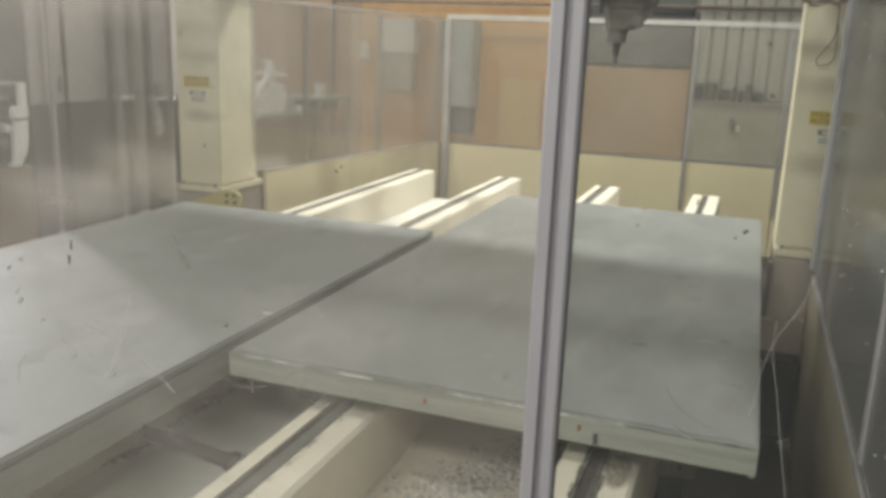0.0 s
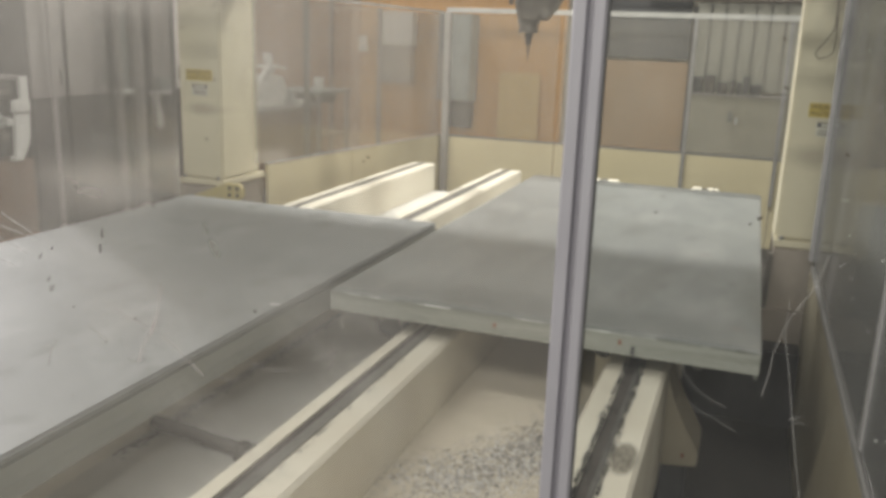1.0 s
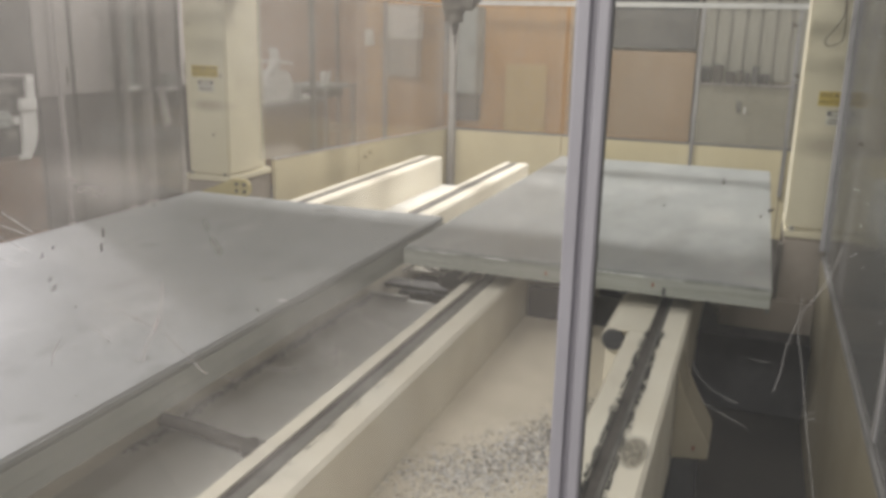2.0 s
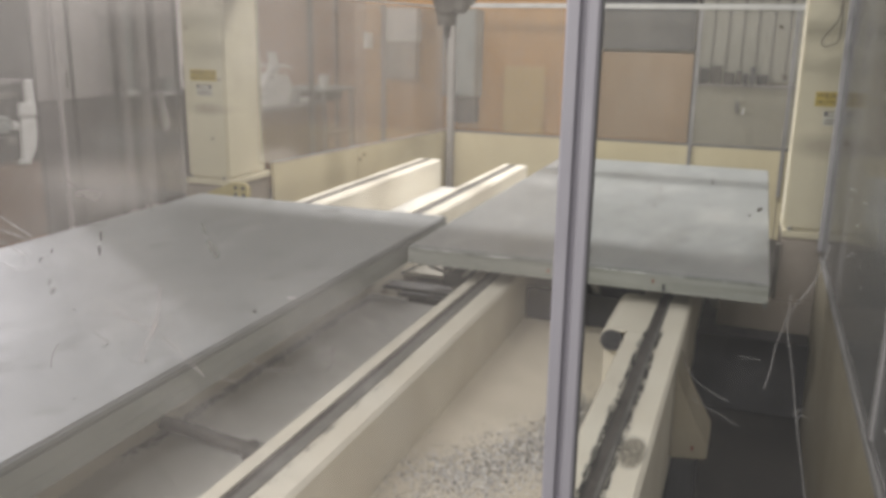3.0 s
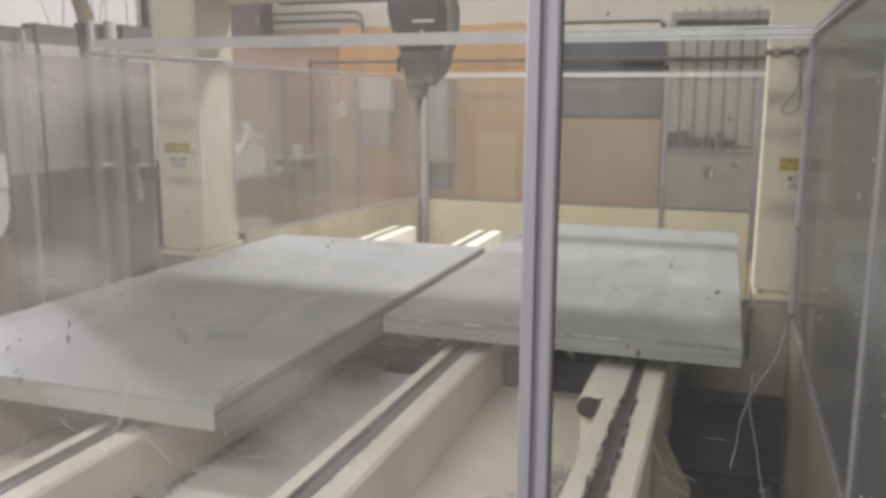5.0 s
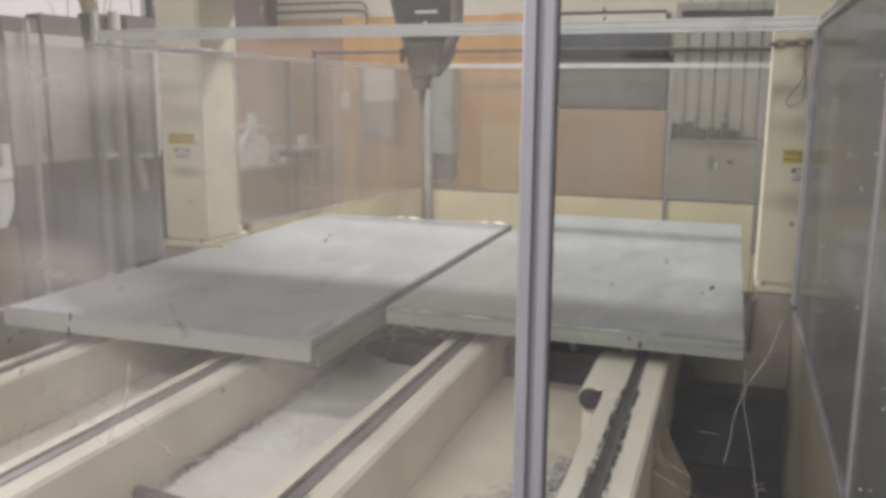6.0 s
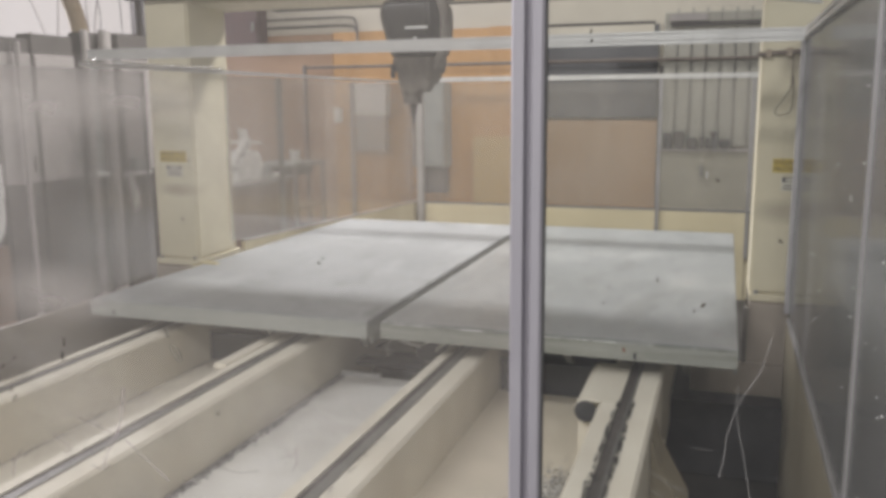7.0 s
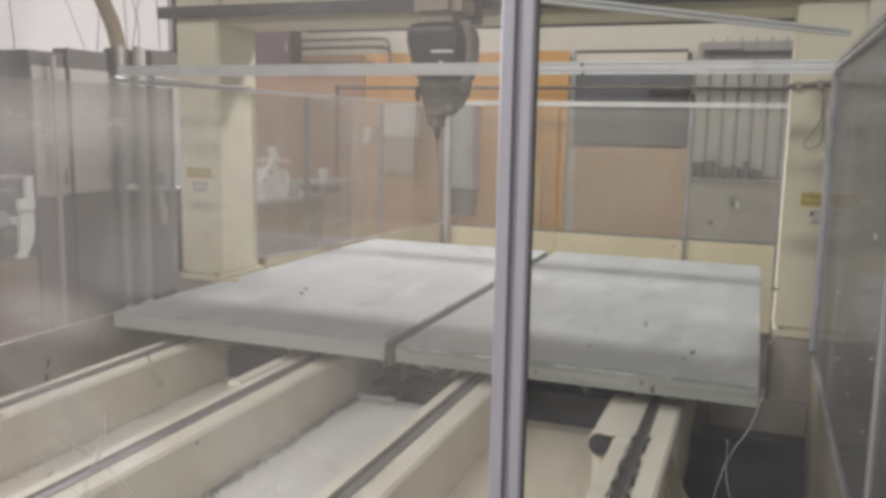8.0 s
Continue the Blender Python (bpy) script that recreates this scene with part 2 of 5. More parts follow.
RACK = mat("warm_grey_enamel", (0.36, 0.35, 0.31), (0.30, 0.29, 0.25), 0.5, 2, 40)
GROOVE = mat("grimy_groove", (0.095, 0.083, 0.075), (0.06, 0.053, 0.048), 0.7, 8, 80)
SLATE = mat("slate_grey_board", (0.13, 0.13, 0.137), (0.10, 0.10, 0.105), 0.5, 1.5, 30)
BOXGREY = mat("grey_enamel", (0.33, 0.35, 0.34), (0.27, 0.29, 0.28), 0.45, 2, 40)
LOCKER = mat("locker_grey", (0.36, 0.335, 0.325), (0.29, 0.27, 0.26), 0.72, 1.4, 30, stretch=(1, 1, 0.3))
LOCKER_DARK = mat("locker_dark_grey", (0.10, 0.09, 0.085), (0.07, 0.064, 0.06), 0.6, 1.4, 30)
WHITE_CLEAN = mat("clean_white_plastic", (0.90, 0.90, 0.89), (0.85, 0.85, 0.84), 0.4, 3, 50)
DOOR_DARK = mat("dark_brown_door_paint", (0.058, 0.05, 0.048), (0.04, 0.036, 0.034), 0.6, 1.4, 30)
# Darker beige for the tray piece below the gantry.
TRAY_BEIGE = mat("darker_beige_tray", (0.50, 0.475, 0.41), (0.36, 0.345, 0.305), 0.9, 3.4, 80, bump=0.1)
WHITE = mat("white_enamel", (0.80, 0.80, 0.78), (0.72, 0.72, 0.70), 0.4, 3, 50)
BROWN = mat("brown_board", (0.24, 0.17, 0.12), (0.17, 0.12, 0.085), 0.6, 1.5, 30)
YELLOW = mat("yellow_label", (0.60, 0.45, 0.09), (0.50, 0.38, 0.08), 0.5, 6, 60)
PAPER = mat("yellowed_paper", (0.62, 0.60, 0.52), (0.55, 0.53, 0.45), 0.8, 20, 60)
INK = mat("black_ink", (0.02, 0.02, 0.02), (0.03, 0.03, 0.03), 0.6)
MUD = mat("brown_dirt", (0.10, 0.085, 0.07), (0.06, 0.05, 0.04), 0.9)
CHIP_WHITE = mat("pale_chips", (0.72, 0.71, 0.68), (0.42, 0.41, 0.40), 0.8, 40, 90, island=0.4)
CHIP_DARK = mat("dark_chips", (0.09, 0.085, 0.08), (0.04, 0.04, 0.04), 0.9, island=0.4)
CABLE = mat("pale_cable", (0.55, 0.53, 0.48), (0.45, 0.43, 0.38), 0.5)
HOSE = mat("tan_hose", (0.40, 0.31, 0.21), (0.33, 0.26, 0.17), 0.95, 6, 40)
PANE_FRONT = film("dusty_front_sheet", (0.97, 0.97, 0.96), (0.80, 0.80, 0.80), 2.4, (1, 1, 1.4), 0.014, 0.050, 0.012)
PANE_FRONT_HAZY = film("hazy_front_sheet", (0.98, 0.975, 0.97), (0.78, 0.735, 0.69), 2.4, (1, 1, 1.2), 0.06, 0.115, 0.012)
PANE_SIDE = film("grimy_side_sheet", (0.90, 0.90, 0.90), (0.32, 0.32, 0.318), 2.2, (1, 1, 0.5), 0.40, 0.66)
PANE_BACK = film("dusty_back_sheet", (0.96, 0.96, 0.95), (0.74, 0.70, 0.63), 2.0, (1, 1, 0.5), 0.05, 0.14)
PANE_LEFT = film("dusty_left_sheet", (0.95, 0.95, 0.95), (0.40, 0.36, 0.345), 1.8, (1, 1, 0.4), 0.08, 0.24)
PANE_LEFT_CLEAR = film("wiped_left_sheet", (0.97, 0.97, 0.96), (0.62, 0.53, 0.44), 1.8, (1, 1, 0.4), 0.015, 0.06)
PANE_LEFT_FAR = film("thinly_dusty_left_sheet", (0.96, 0.96, 0.95), (0.66, 0.57, 0.47), 1.8, (1, 1, 0.4), 0.045, 0.14)
TRAY_TAN = mat("tan_dusty_tray", (0.71, 0.645, 0.53), (0.60, 0.545, 0.44), 0.9, 2.6, 80, bump=0.1)
RAIL_STEEL = mat("dull_rail_steel", (0.20, 0.195, 0.182), (0.145, 0.14, 0.13), 0.55, 7, 110, metal=0.1, bump=0.05)
RAIL_GRIMY = mat("grimy_rail_steel", (0.15, 0.143, 0.132), (0.095, 0.09, 0.083), 0.65, 10, 120, bump=0.08)
# Darker tone for the near base panels of the left screen.
KNEE_DARK = mat("darker_base_paint", (0.29, 0.255, 0.20), (0.23, 0.20, 0.155), 0.6, 1.6, 40)
FIBRE = film("pale_fibre", (0.99, 0.99, 0.99), (0.80, 0.79, 0.77), 60, (1, 1, 1), 0.2, 0.55, 0.0)
SCRATCH = film("whitened_scratch", (0.98, 0.98, 0.98), (0.70, 0.68, 0.66), 40, (1, 1, 1), 0.08, 0.34, 0.0)
STREAK = film("grey_rubbed_streak", (0.98, 0.97, 0.97), (0.80, 0.76, 0.75), 30, (1, 1, 1), 0.05, 0.20, 0.0)
SMUDGE = film("brown_grey_smudge", (0.96, 0.96, 0.95), (0.40, 0.385, 0.36), 60, (1, 1, 1), 0.06, 0.22, 0.0)
THIN_MUD = film("thin_brown_dirt", (0.92, 0.91, 0.90), (0.16, 0.15, 0.13), 80, (1, 1, 1), 0.30, 0.60, 0.0)
LINT_SHADE = mat("lint_gap_shade", (0.34, 0.325, 0.325), (0.24, 0.23, 0.23), 0.9, island=0.3)
# Worn edge and the highlight along it, both painted as pale patches.
WORN_HIGHLIGHT = mat("worn_highlit_edge", (0.24, 0.25, 0.24), (0.17, 0.175, 0.165), 0.5, 6, 60, stretch=(1, 1, 4), spots=[((0.62, 0.63, 0.62), 7.0, 0.50, 0.62, (1, 1, 1)), ((0.12, 0.12, 0.11), 14.0, 0.62, 0.72, (1, 1, 1))])
RUST = mat("rust_red", (0.30, 0.10, 0.06), (0.20, 0.07, 0.045), 0.8)
DULL_YELLOW = mat("faded_yellow_paint", (0.46, 0.39, 0.17), (0.38, 0.32, 0.15), 0.6, 6, 60)
SEAL = mat("dark_grey_seal", (0.15, 0.145, 0.15), (0.12, 0.115, 0.12), 0.55, 8, 90)
BRIGHT = mat("polished_aluminium", (0.86, 0.86, 0.86), (0.78, 0.78, 0.78), 0.22, 6, 60, metal=1.0, bump=0.0)
DAYLIGHT = glow("daylight_panel", (0.97, 0.90, 0.89), 0.68)

# ---- helpers for building ----
ORIGIN = {}


def thing(name, at, label, category, group="", kind=""):
    ob = new(name)
    ob.empty_display_size = 0.1
    ob.location = at
    ORIGIN[ob] = Vector(at)
    return tagged(ob, label, category, group, kind)


def part(name, bm, material, parent=None, label="", bevel=0.0):
    if bevel:
        bmesh.ops.bevel(bm, geom=bm.edges[:], offset=bevel, segments=2, affect="EDGES", clamp_overlap=True)
    bmesh.ops.recalc_face_normals(bm, faces=bm.faces[:])
    at = ORIGIN.get(parent, Vector((0, 0, 0)))
    bmesh.ops.translate(bm, verts=bm.verts[:], vec=-at)
    me = bpy.data.meshes.new(name)
    bm.to_mesh(me)
    bm.free()
    me.materials.append(material)
    ob = new(name, me)
    if parent:
        ob.parent = parent
        ORIGIN[ob] = at
    if label:
        ob["label"] = label
    return ob


def smooth(ob, angle=40):
    ob.data.shade_smooth()
    ob.data.set_sharp_from_angle(angle=radians(angle))
    return ob


def box(x0, x1, y0, y1, z0, z1, bm=None):
    bm = bm or bmesh.new()
    made = bmesh.ops.create_cube(bm, size=1)["verts"]
    for v in made:
        v.co = Vector((x0 + (v.co.x + 0.5) * (x1 - x0), y0 + (v.co.y + 0.5) * (y1 - y0), z0 + (v.co.z + 0.5) * (z1 - z0)))
    return bm


def prism(points, axis, lo, hi, bm=None):
    """A closed outline pushed along an axis; points are in the two other axes, in x y z order."""
    bm = bm or bmesh.new()

    def place(p, v):
        return {"x": (v, p[0], p[1]), "y": (p[0], v, p[1]), "z": (p[0], p[1], v)}[axis]
    lower = [bm.verts.new(place(p, lo)) for p in points]
    upper = [bm.verts.new(place(p, hi)) for p in points]
    bm.faces.new(lower)
    bm.faces.new(upper)
    for i in range(len(points)):
        j = (i + 1) % len(points)
        bm.faces.new((lower[i], lower[j], upper[j], upper[i]))
    return bm


def lathe(cx, cy, rings, sides=24, bm=None):
    """A turned upright body: rings of (radius, height)."""
    bm = bm or bmesh.new()
    loops = []
    for r, z in rings:
        loops.append([bm.verts.new((cx + r * math.cos(2 * math.pi * k / sides), cy + r * math.sin(2 * math.pi * k / sides), z))
                      for k in range(sides)])
    for a, b in zip(loops, loops[1:]):
        for k in range(sides):
            bm.faces.new((a[k], a[(k + 1) % sides], b[(k + 1) % sides], b[k]))
    bm.faces.new(loops[0])
    bm.faces.new(loops[-1])
    return bm


def tube(points, radius, sides=8, bm=None):
    """A round cord along smoothed points."""
    bm = bm or bmesh.new()
    pts = [Vector(p) for p in points]
    fine = []
    for i in range(len(pts) - 1):
        p0, p1, p2, p3 = pts[max(i - 1, 0)], pts[i], pts[i + 1], pts[min(i + 2, len(pts) - 1)]
        for k in range(6):
            u = k / 6
            fine.append(0.5 * (2 * p1 + (p2 - p0) * u + (2 * p0 - 5 * p1 + 4 * p2 - p3) * u * u + (3 * p1 - p0 - 3 * p2 + p3) * u ** 3))
    fine.append(pts[-1])
    loops = []
    for i, p in enumerate(fine):
        d = (fine[min(i + 1, len(fine) - 1)] - fine[max(i - 1, 0)]).normalized()
        side = d.cross(Vector((0, 0, 1)))
        side = side.normalized() if side.length > 1e-4 else Vector((1, 0, 0))
        up = side.cross(d)
        loops.append([bm.verts.new(p + radius * (math.cos(2 * math.pi * k / sides) * side + math.sin(2 * math.pi * k / sides) * up))
                      for k in range(sides)])
    for a, b in zip(loops, loops[1:]):
        for k in range(sides):
            bm.faces.new((a[k], a[(k + 1) % sides], b[(k + 1) % sides], b[k]))
    bm.faces.new(loops[0])
    bm.faces.new(loops[-1])
    return bm


def slotted(axis, u, v, w, lo, hi, slot=0.008, deep=0.008, bm=None):
    """A square extruded profile of side w round (u, v), with a slot in each face, along an axis."""
    h, s = w / 2, slot / 2
    quarter = [(-h, -h), (-s, -h), (-s, -h + deep), (s, -h + deep), (s, -h), (h, -h)]
    outline = []
    for k in range(4):
        c, d = [(1, 0), (0, 1), (-1, 0), (0, -1)][k]
        for x, y in quarter[:-1]:
            outline.append((u + x * c - y * d, v + x * d + y * c))
    return prism(outline, axis, lo, hi, bm)


def words(text, size, material, parent, at, rot, name="lettering"):
    cu = bpy.data.curves.new(name, "FONT")
    cu.body, cu.size, cu.extrude, cu.align_x = text, size, 0.0004, "CENTER"
    tmp = bpy.data.objects.new(name, cu)
    scene.collection.objects.link(tmp)
    me = bpy.data.meshes.new_from_object(tmp.evaluated_get(bpy.context.evaluated_depsgraph_get()))
    bpy.data.objects.remove(tmp)
    me.materials.clear()
    me.materials.append(material)
    ob = new(name, me)
    ob.parent = parent
    ORIGIN[ob] = ORIGIN[parent]
    ob.matrix_local = pose(*(Vector(at) - ORIGIN[parent]), *rot)
    return ob


def structure(name, bm, material, label, category, bevel=0.0):
    return tagged(part(name, bm, material, None, "", bevel), label, category, kind="structure")


# ---- the hall ----
structure("floor", box(-14, 2.4, -4, 13.2, -0.1, 0.0), CONCRETE, "dark dirty concrete workshop floor", "floor")
structure("wall_back", box(-14, 2.4, 12.75, 12.95, 0, 5.2), WALL, "cream painted back wall of the workshop", "wall")
structure("wall_right", box(2.2, 2.4, -4, 12.75, 0, 5.2), WALL_GREY, "grey painted side wall of the workshop", "wall")
structure("wall_front", box(-14, 2.2, -4.2, -4.0, 0, 5.2), WALL_PALE, "pale grey painted wall behind the camera", "wall")
structure("wall_left", box(-14.2, -14.0, -4, 13.2, 0, 5.2), WALL_PALE, "pale grey painted far side wall", "wall")
structure("ceiling", box(-14.2, 2.4, -4.2, 13.2, 5.2, 5.35), CEILING, "grey workshop roof deck", "ceiling")

# bright window high in the far corner
win = thing("window_1", (-10.2, 12.7, 2.8), "tall bright frosted window in the far wall", "window", kind="structure")
part("pane", box(-13.6, -9.3, 12.68, 12.70, 2.97, 4.6), DAYLIGHT, win, "bright frosted glass")
for k, (x0, x1) in enumerate(((-11.9, -11.1), (-10.75, -10.85), (-10.35, -10.2), (-9.85, -10.1), (-12.9, -12.7))):
    part("seam", tube([(x0, 12.665, 4.55), ((x0 + x1) / 2 + 0.03, 12.665, 3.8), (x1, 12.665, 2.99)], 0.011, 6), LOCKER, win)
part("window_frame", box(-9.298, -9.20, 12.60, 12.69, 2.6, 4.6), LOCKER_DARK, win)
part("window_sill", box(-13.7, -9.2, 12.60, 12.675, 2.90, 2.968), LOCKER_DARK, win)
structure("pilaster", box(-9.19, -8.2, 12.64, 12.745, 0.0, 4.6), LOCKER_DARK, "dark grey boarded strip of the back wall", "wall")

# ---- enclosure ----
SCREENS = "guard screens round the machine"
FRONT_Y, RIGHT_X, LEFT_X, BACK_Y = 1.75, 0.243, -3.10, 9.10

front = thing("guard_screen", (-0.264, FRONT_Y, 0.0), "aluminium framed front guard screen with dusty clear sheets", "guard screen", SCREENS)
f0, f1 = FRONT_Y - 0.0165, FRONT_Y - 0.0025
post = part("post", prism([(-0.2805, f0 + 0.002), (-0.2785, f0), (-0.2685, f0), (-0.2675, f0 + 0.001), (-0.2675, f0 + 0.011), (-0.2605, f0 + 0.011), (-0.2605, f0 + 0.001),
                           (-0.2595, f0), (-0.2510, f0), (-0.2490, f0 + 0.002), (-0.2490, f1), (-0.2805, f1)], "z", 0.0, 2.62), ALU, front, "slotted aluminium post")
part("gasket", box(-0.2488, -0.2478, FRONT_Y - 0.0140, FRONT_Y - 0.0025, 0.0, 2.62), SEAL, front, "dark grey seal strip")
part("kneewall", box(-3.3, -0.282, FRONT_Y - 0.01, FRONT_Y + 0.01, 0.0, 0.85), KNEE, front)
part("kneewall", box(-0.2470, 0.222, FRONT_Y - 0.01, FRONT_Y + 0.01, 0.0, 0.85), KNEE, front)


def clear_sheet(name, bm, material, parent, label):
    ob = part(name, bm, material, parent, label)
    ob.visible_shadow = False
    return ob


pane_a = clear_sheet("pane", box(-3.3, -0.281, FRONT_Y - 0.002, FRONT_Y + 0.002, 0.855, 2.62), PANE_FRONT_HAZY, front, "hazy scratched clear sheet")
pane_b = clear_sheet("pane", box(-0.2473, 0.222, FRONT_Y - 0.002, FRONT_Y + 0.002, 0.855, 2.62), PANE_FRONT, front, "dusty scratched clear sheet")


def speck(parent, x, z, size, lean, seed, flat=0.35, material=None):
    """A flake of dirt stuck to the sheet."""
    r = random.Random(seed)
    outline = []
    for k in range(7):
        a = 2 * math.pi * k / 7
        q = size * r.uniform(0.55, 1.0)
        u, v = 0.8 * q * math.cos(a), flat * q * math.sin(a)
        outline.append((x + u * math.cos(lean) - v * math.sin(lean), z + u * math.sin(lean) + v * math.cos(lean)))
    part("dirt_speck", prism(outline, "y", FRONT_Y - 0.0045, FRONT_Y - 0.0022), material or MUD, parent)


right = thing("guard_screen", (RIGHT_X, 3.4, 0.0), "grimy clear side guard screen on a cream base wall", "guard screen", SCREENS)
part("kneewall", box(RIGHT_X - 0.012, RIGHT_X + 0.012, 1.77, 5.195, 0.0, 0.79), KNEE_TAN, right, "tan painted base panel")
part("cap_rail", slotted("y", RIGHT_X, 0.802, 0.022, 1.77, 5.18), ALU_DULL, right)
part("top_rail", slotted("y", RIGHT_X, 2.14, 0.04, 1.77, 5.18), ALU_FAR, right)
part("post", slotted("z", RIGHT_X, 5.2, 0.044, 0.83, 2.118), POST_SIDE, right)
part("post", box(RIGHT_X - 0.006, RIGHT_X + 0.012, 3.13, 3.17, 0.83, 2.118), POST_SIDE, right)
part("post", box(RIGHT_X + 0.004, RIGHT_X + 0.016, 4.60, 4.63, 0.83, 2.118), POST_SIDE, right)
clear_sheet("pane", box(RIGHT_X - 0.002, RIGHT_X + 0.002, 3.17, 5.18, 0.83, 2.12), PANE_SIDE, right, "grimy clear sheet")
clear_sheet("pane", box(RIGHT_X - 0.002, RIGHT_X + 0.002, 1.77, 3.13, 0.83, 2.12), PANE_SIDE, right, "grimy clear sheet")

cross = thing("cross_rail", (-1.5, 4.66, 2.09), "slotted aluminium rail across the enclosure before the gantry", "rail")
bm = slotted("x", 4.66, 2.116, 0.026, -3.3, 0.19)
part("rail", slotted("x", 4.66, 2.089, 0.026, -3.3, 0.19, bm=bm), ALU_FAR, cross)
brace = thing("brace_rail", (0.0, 4.0, 2.16), "slanting aluminium brace across the enclosure top, whitened as if lit", "rail")
bm = slotted("y", 0, 2.17, 0.022, -3.0, 0.0)
bmesh.ops.rotate(bm, verts=bm.verts[:], cent=(0, 0, 0), matrix=Matrix.Rotation(radians(-39), 3, "Z"))
bmesh.ops.translate(bm, verts=bm.verts[:], vec=(0.19, 4.08, 0))
# White instead of aluminium, so the unlit underside of the brace looks lit.
part("rail", bm, WHITE, brace)
left = thing("guard_screen", (LEFT_X, 6, 0.0), "dusty clear side guard screen with posts on a cream base wall", "guard screen", SCREENS)
seams = [(1.77, 3.4), (3.4, 4.84), (5.745, 7.0), (7.0, BACK_Y - 0.02)]
for a, b in seams:
    za, zb = (0.868 if q < 5 else 0.95 - 0.12 * max(q - 5.5, 0) / 3.6 for q in (a, b))
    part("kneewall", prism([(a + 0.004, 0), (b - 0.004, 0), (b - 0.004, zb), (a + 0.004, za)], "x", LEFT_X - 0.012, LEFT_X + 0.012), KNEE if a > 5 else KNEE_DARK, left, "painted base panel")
    if a > 5:
        part("cap_rail", prism([(a, za + 0.002), (b, zb + 0.002), (b, zb + 0.010), (a, za + 0.010)], "x", LEFT_X - 0.014, LEFT_X + 0.014), ALU_DULL, left)
    clear_sheet("pane", prism([(a - (0.14 if a == 5.745 else 0), za + 0.018), (b, zb + 0.018), (b, 2.02), (a - (0.14 if a == 5.745 else 0), 2.02)], "x", LEFT_X - 0.002, LEFT_X + 0.002), PANE_LEFT if a < 4 else PANE_LEFT_CLEAR if a < 6 else PANE_LEFT_FAR, left, "dusty clear sheet")
for y, w in ((4.845, 0.018), (6.35, 0.030), (7.6, 0.030)):
    part("post", slotted("z", LEFT_X - w - 0.001, y, w, 0.0, 2.02), ALU_DULL, left)
part("top_rail", slotted("y", LEFT_X, 2.040, 0.02, 4.36, BACK_Y - 0.02), ALU_FAR, left)
# Short polished strips added where the top rail glints.
for a, b in ((4.39, 4.46), (4.60, 5.16), (5.18, 5.57)):
    smooth(part("glint_trim", tube([(LEFT_X + 0.014, a, 2.058), (LEFT_X + 0.014, (a + b) / 2, 2.057), (LEFT_X + 0.014, b, 2.058)], 0.008, 10), BRIGHT, left, "bright rounded strip put in for a glint on the rail"))

back = thing("guard_screen", (-1.5, BACK_Y, 0.0), "dusty clear back guard screen with posts on a cream base wall", "guard screen", SCREENS)
cuts = [-3.08, -1.91, -0.677, 0.131, 1.0]
for a, b in zip(cuts, cuts[1:]):
    part("kneewall", box(a + 0.004, b - 0.004, BACK_Y - 0.012, BACK_Y + 0.012, 0.0, 0.815), KNEE, back, "cream painted base panel")
    clear_sheet("pane", box(a + 0.02, b - 0.02, BACK_Y - 0.002, BACK_Y + 0.002, 0.852, 2.04), PANE_BACK, back, "dusty clear sheet")
part("cap_rail", slotted("x", BACK_Y, 0.827, 0.02, -3.08, 1.0), ALU_DULL, back)
part("top_rail", slotted("x", BACK_Y, 2.066, 0.043, -3.08, 1.0), ALU_FAR, back)
for x in (-0.677, 0.131):
    part("post", box(x - 0.016, x + 0.016, BACK_Y - 0.045, BACK_Y - 0.015, 0.4, 2.04), ALU_DULL, back)
part("corner_post", box(-3.07, -3.008, BACK_Y - 0.1, BACK_Y - 0.02, 0.0, 2.04), POST_PALE, back, "wide grey corner post", 0.006)

# ---- machine bed ----
BEAMS = {"a": (-2.86, -2.66), "b": (-2.09, -1.885), "c": (-1.262, -1.057), "d": (-0.49, -0.285)}
BED_Y0, BED_Y1, BEAM_Z, TRAY_Z = 1.95, 7.77, 0.73, 0.49


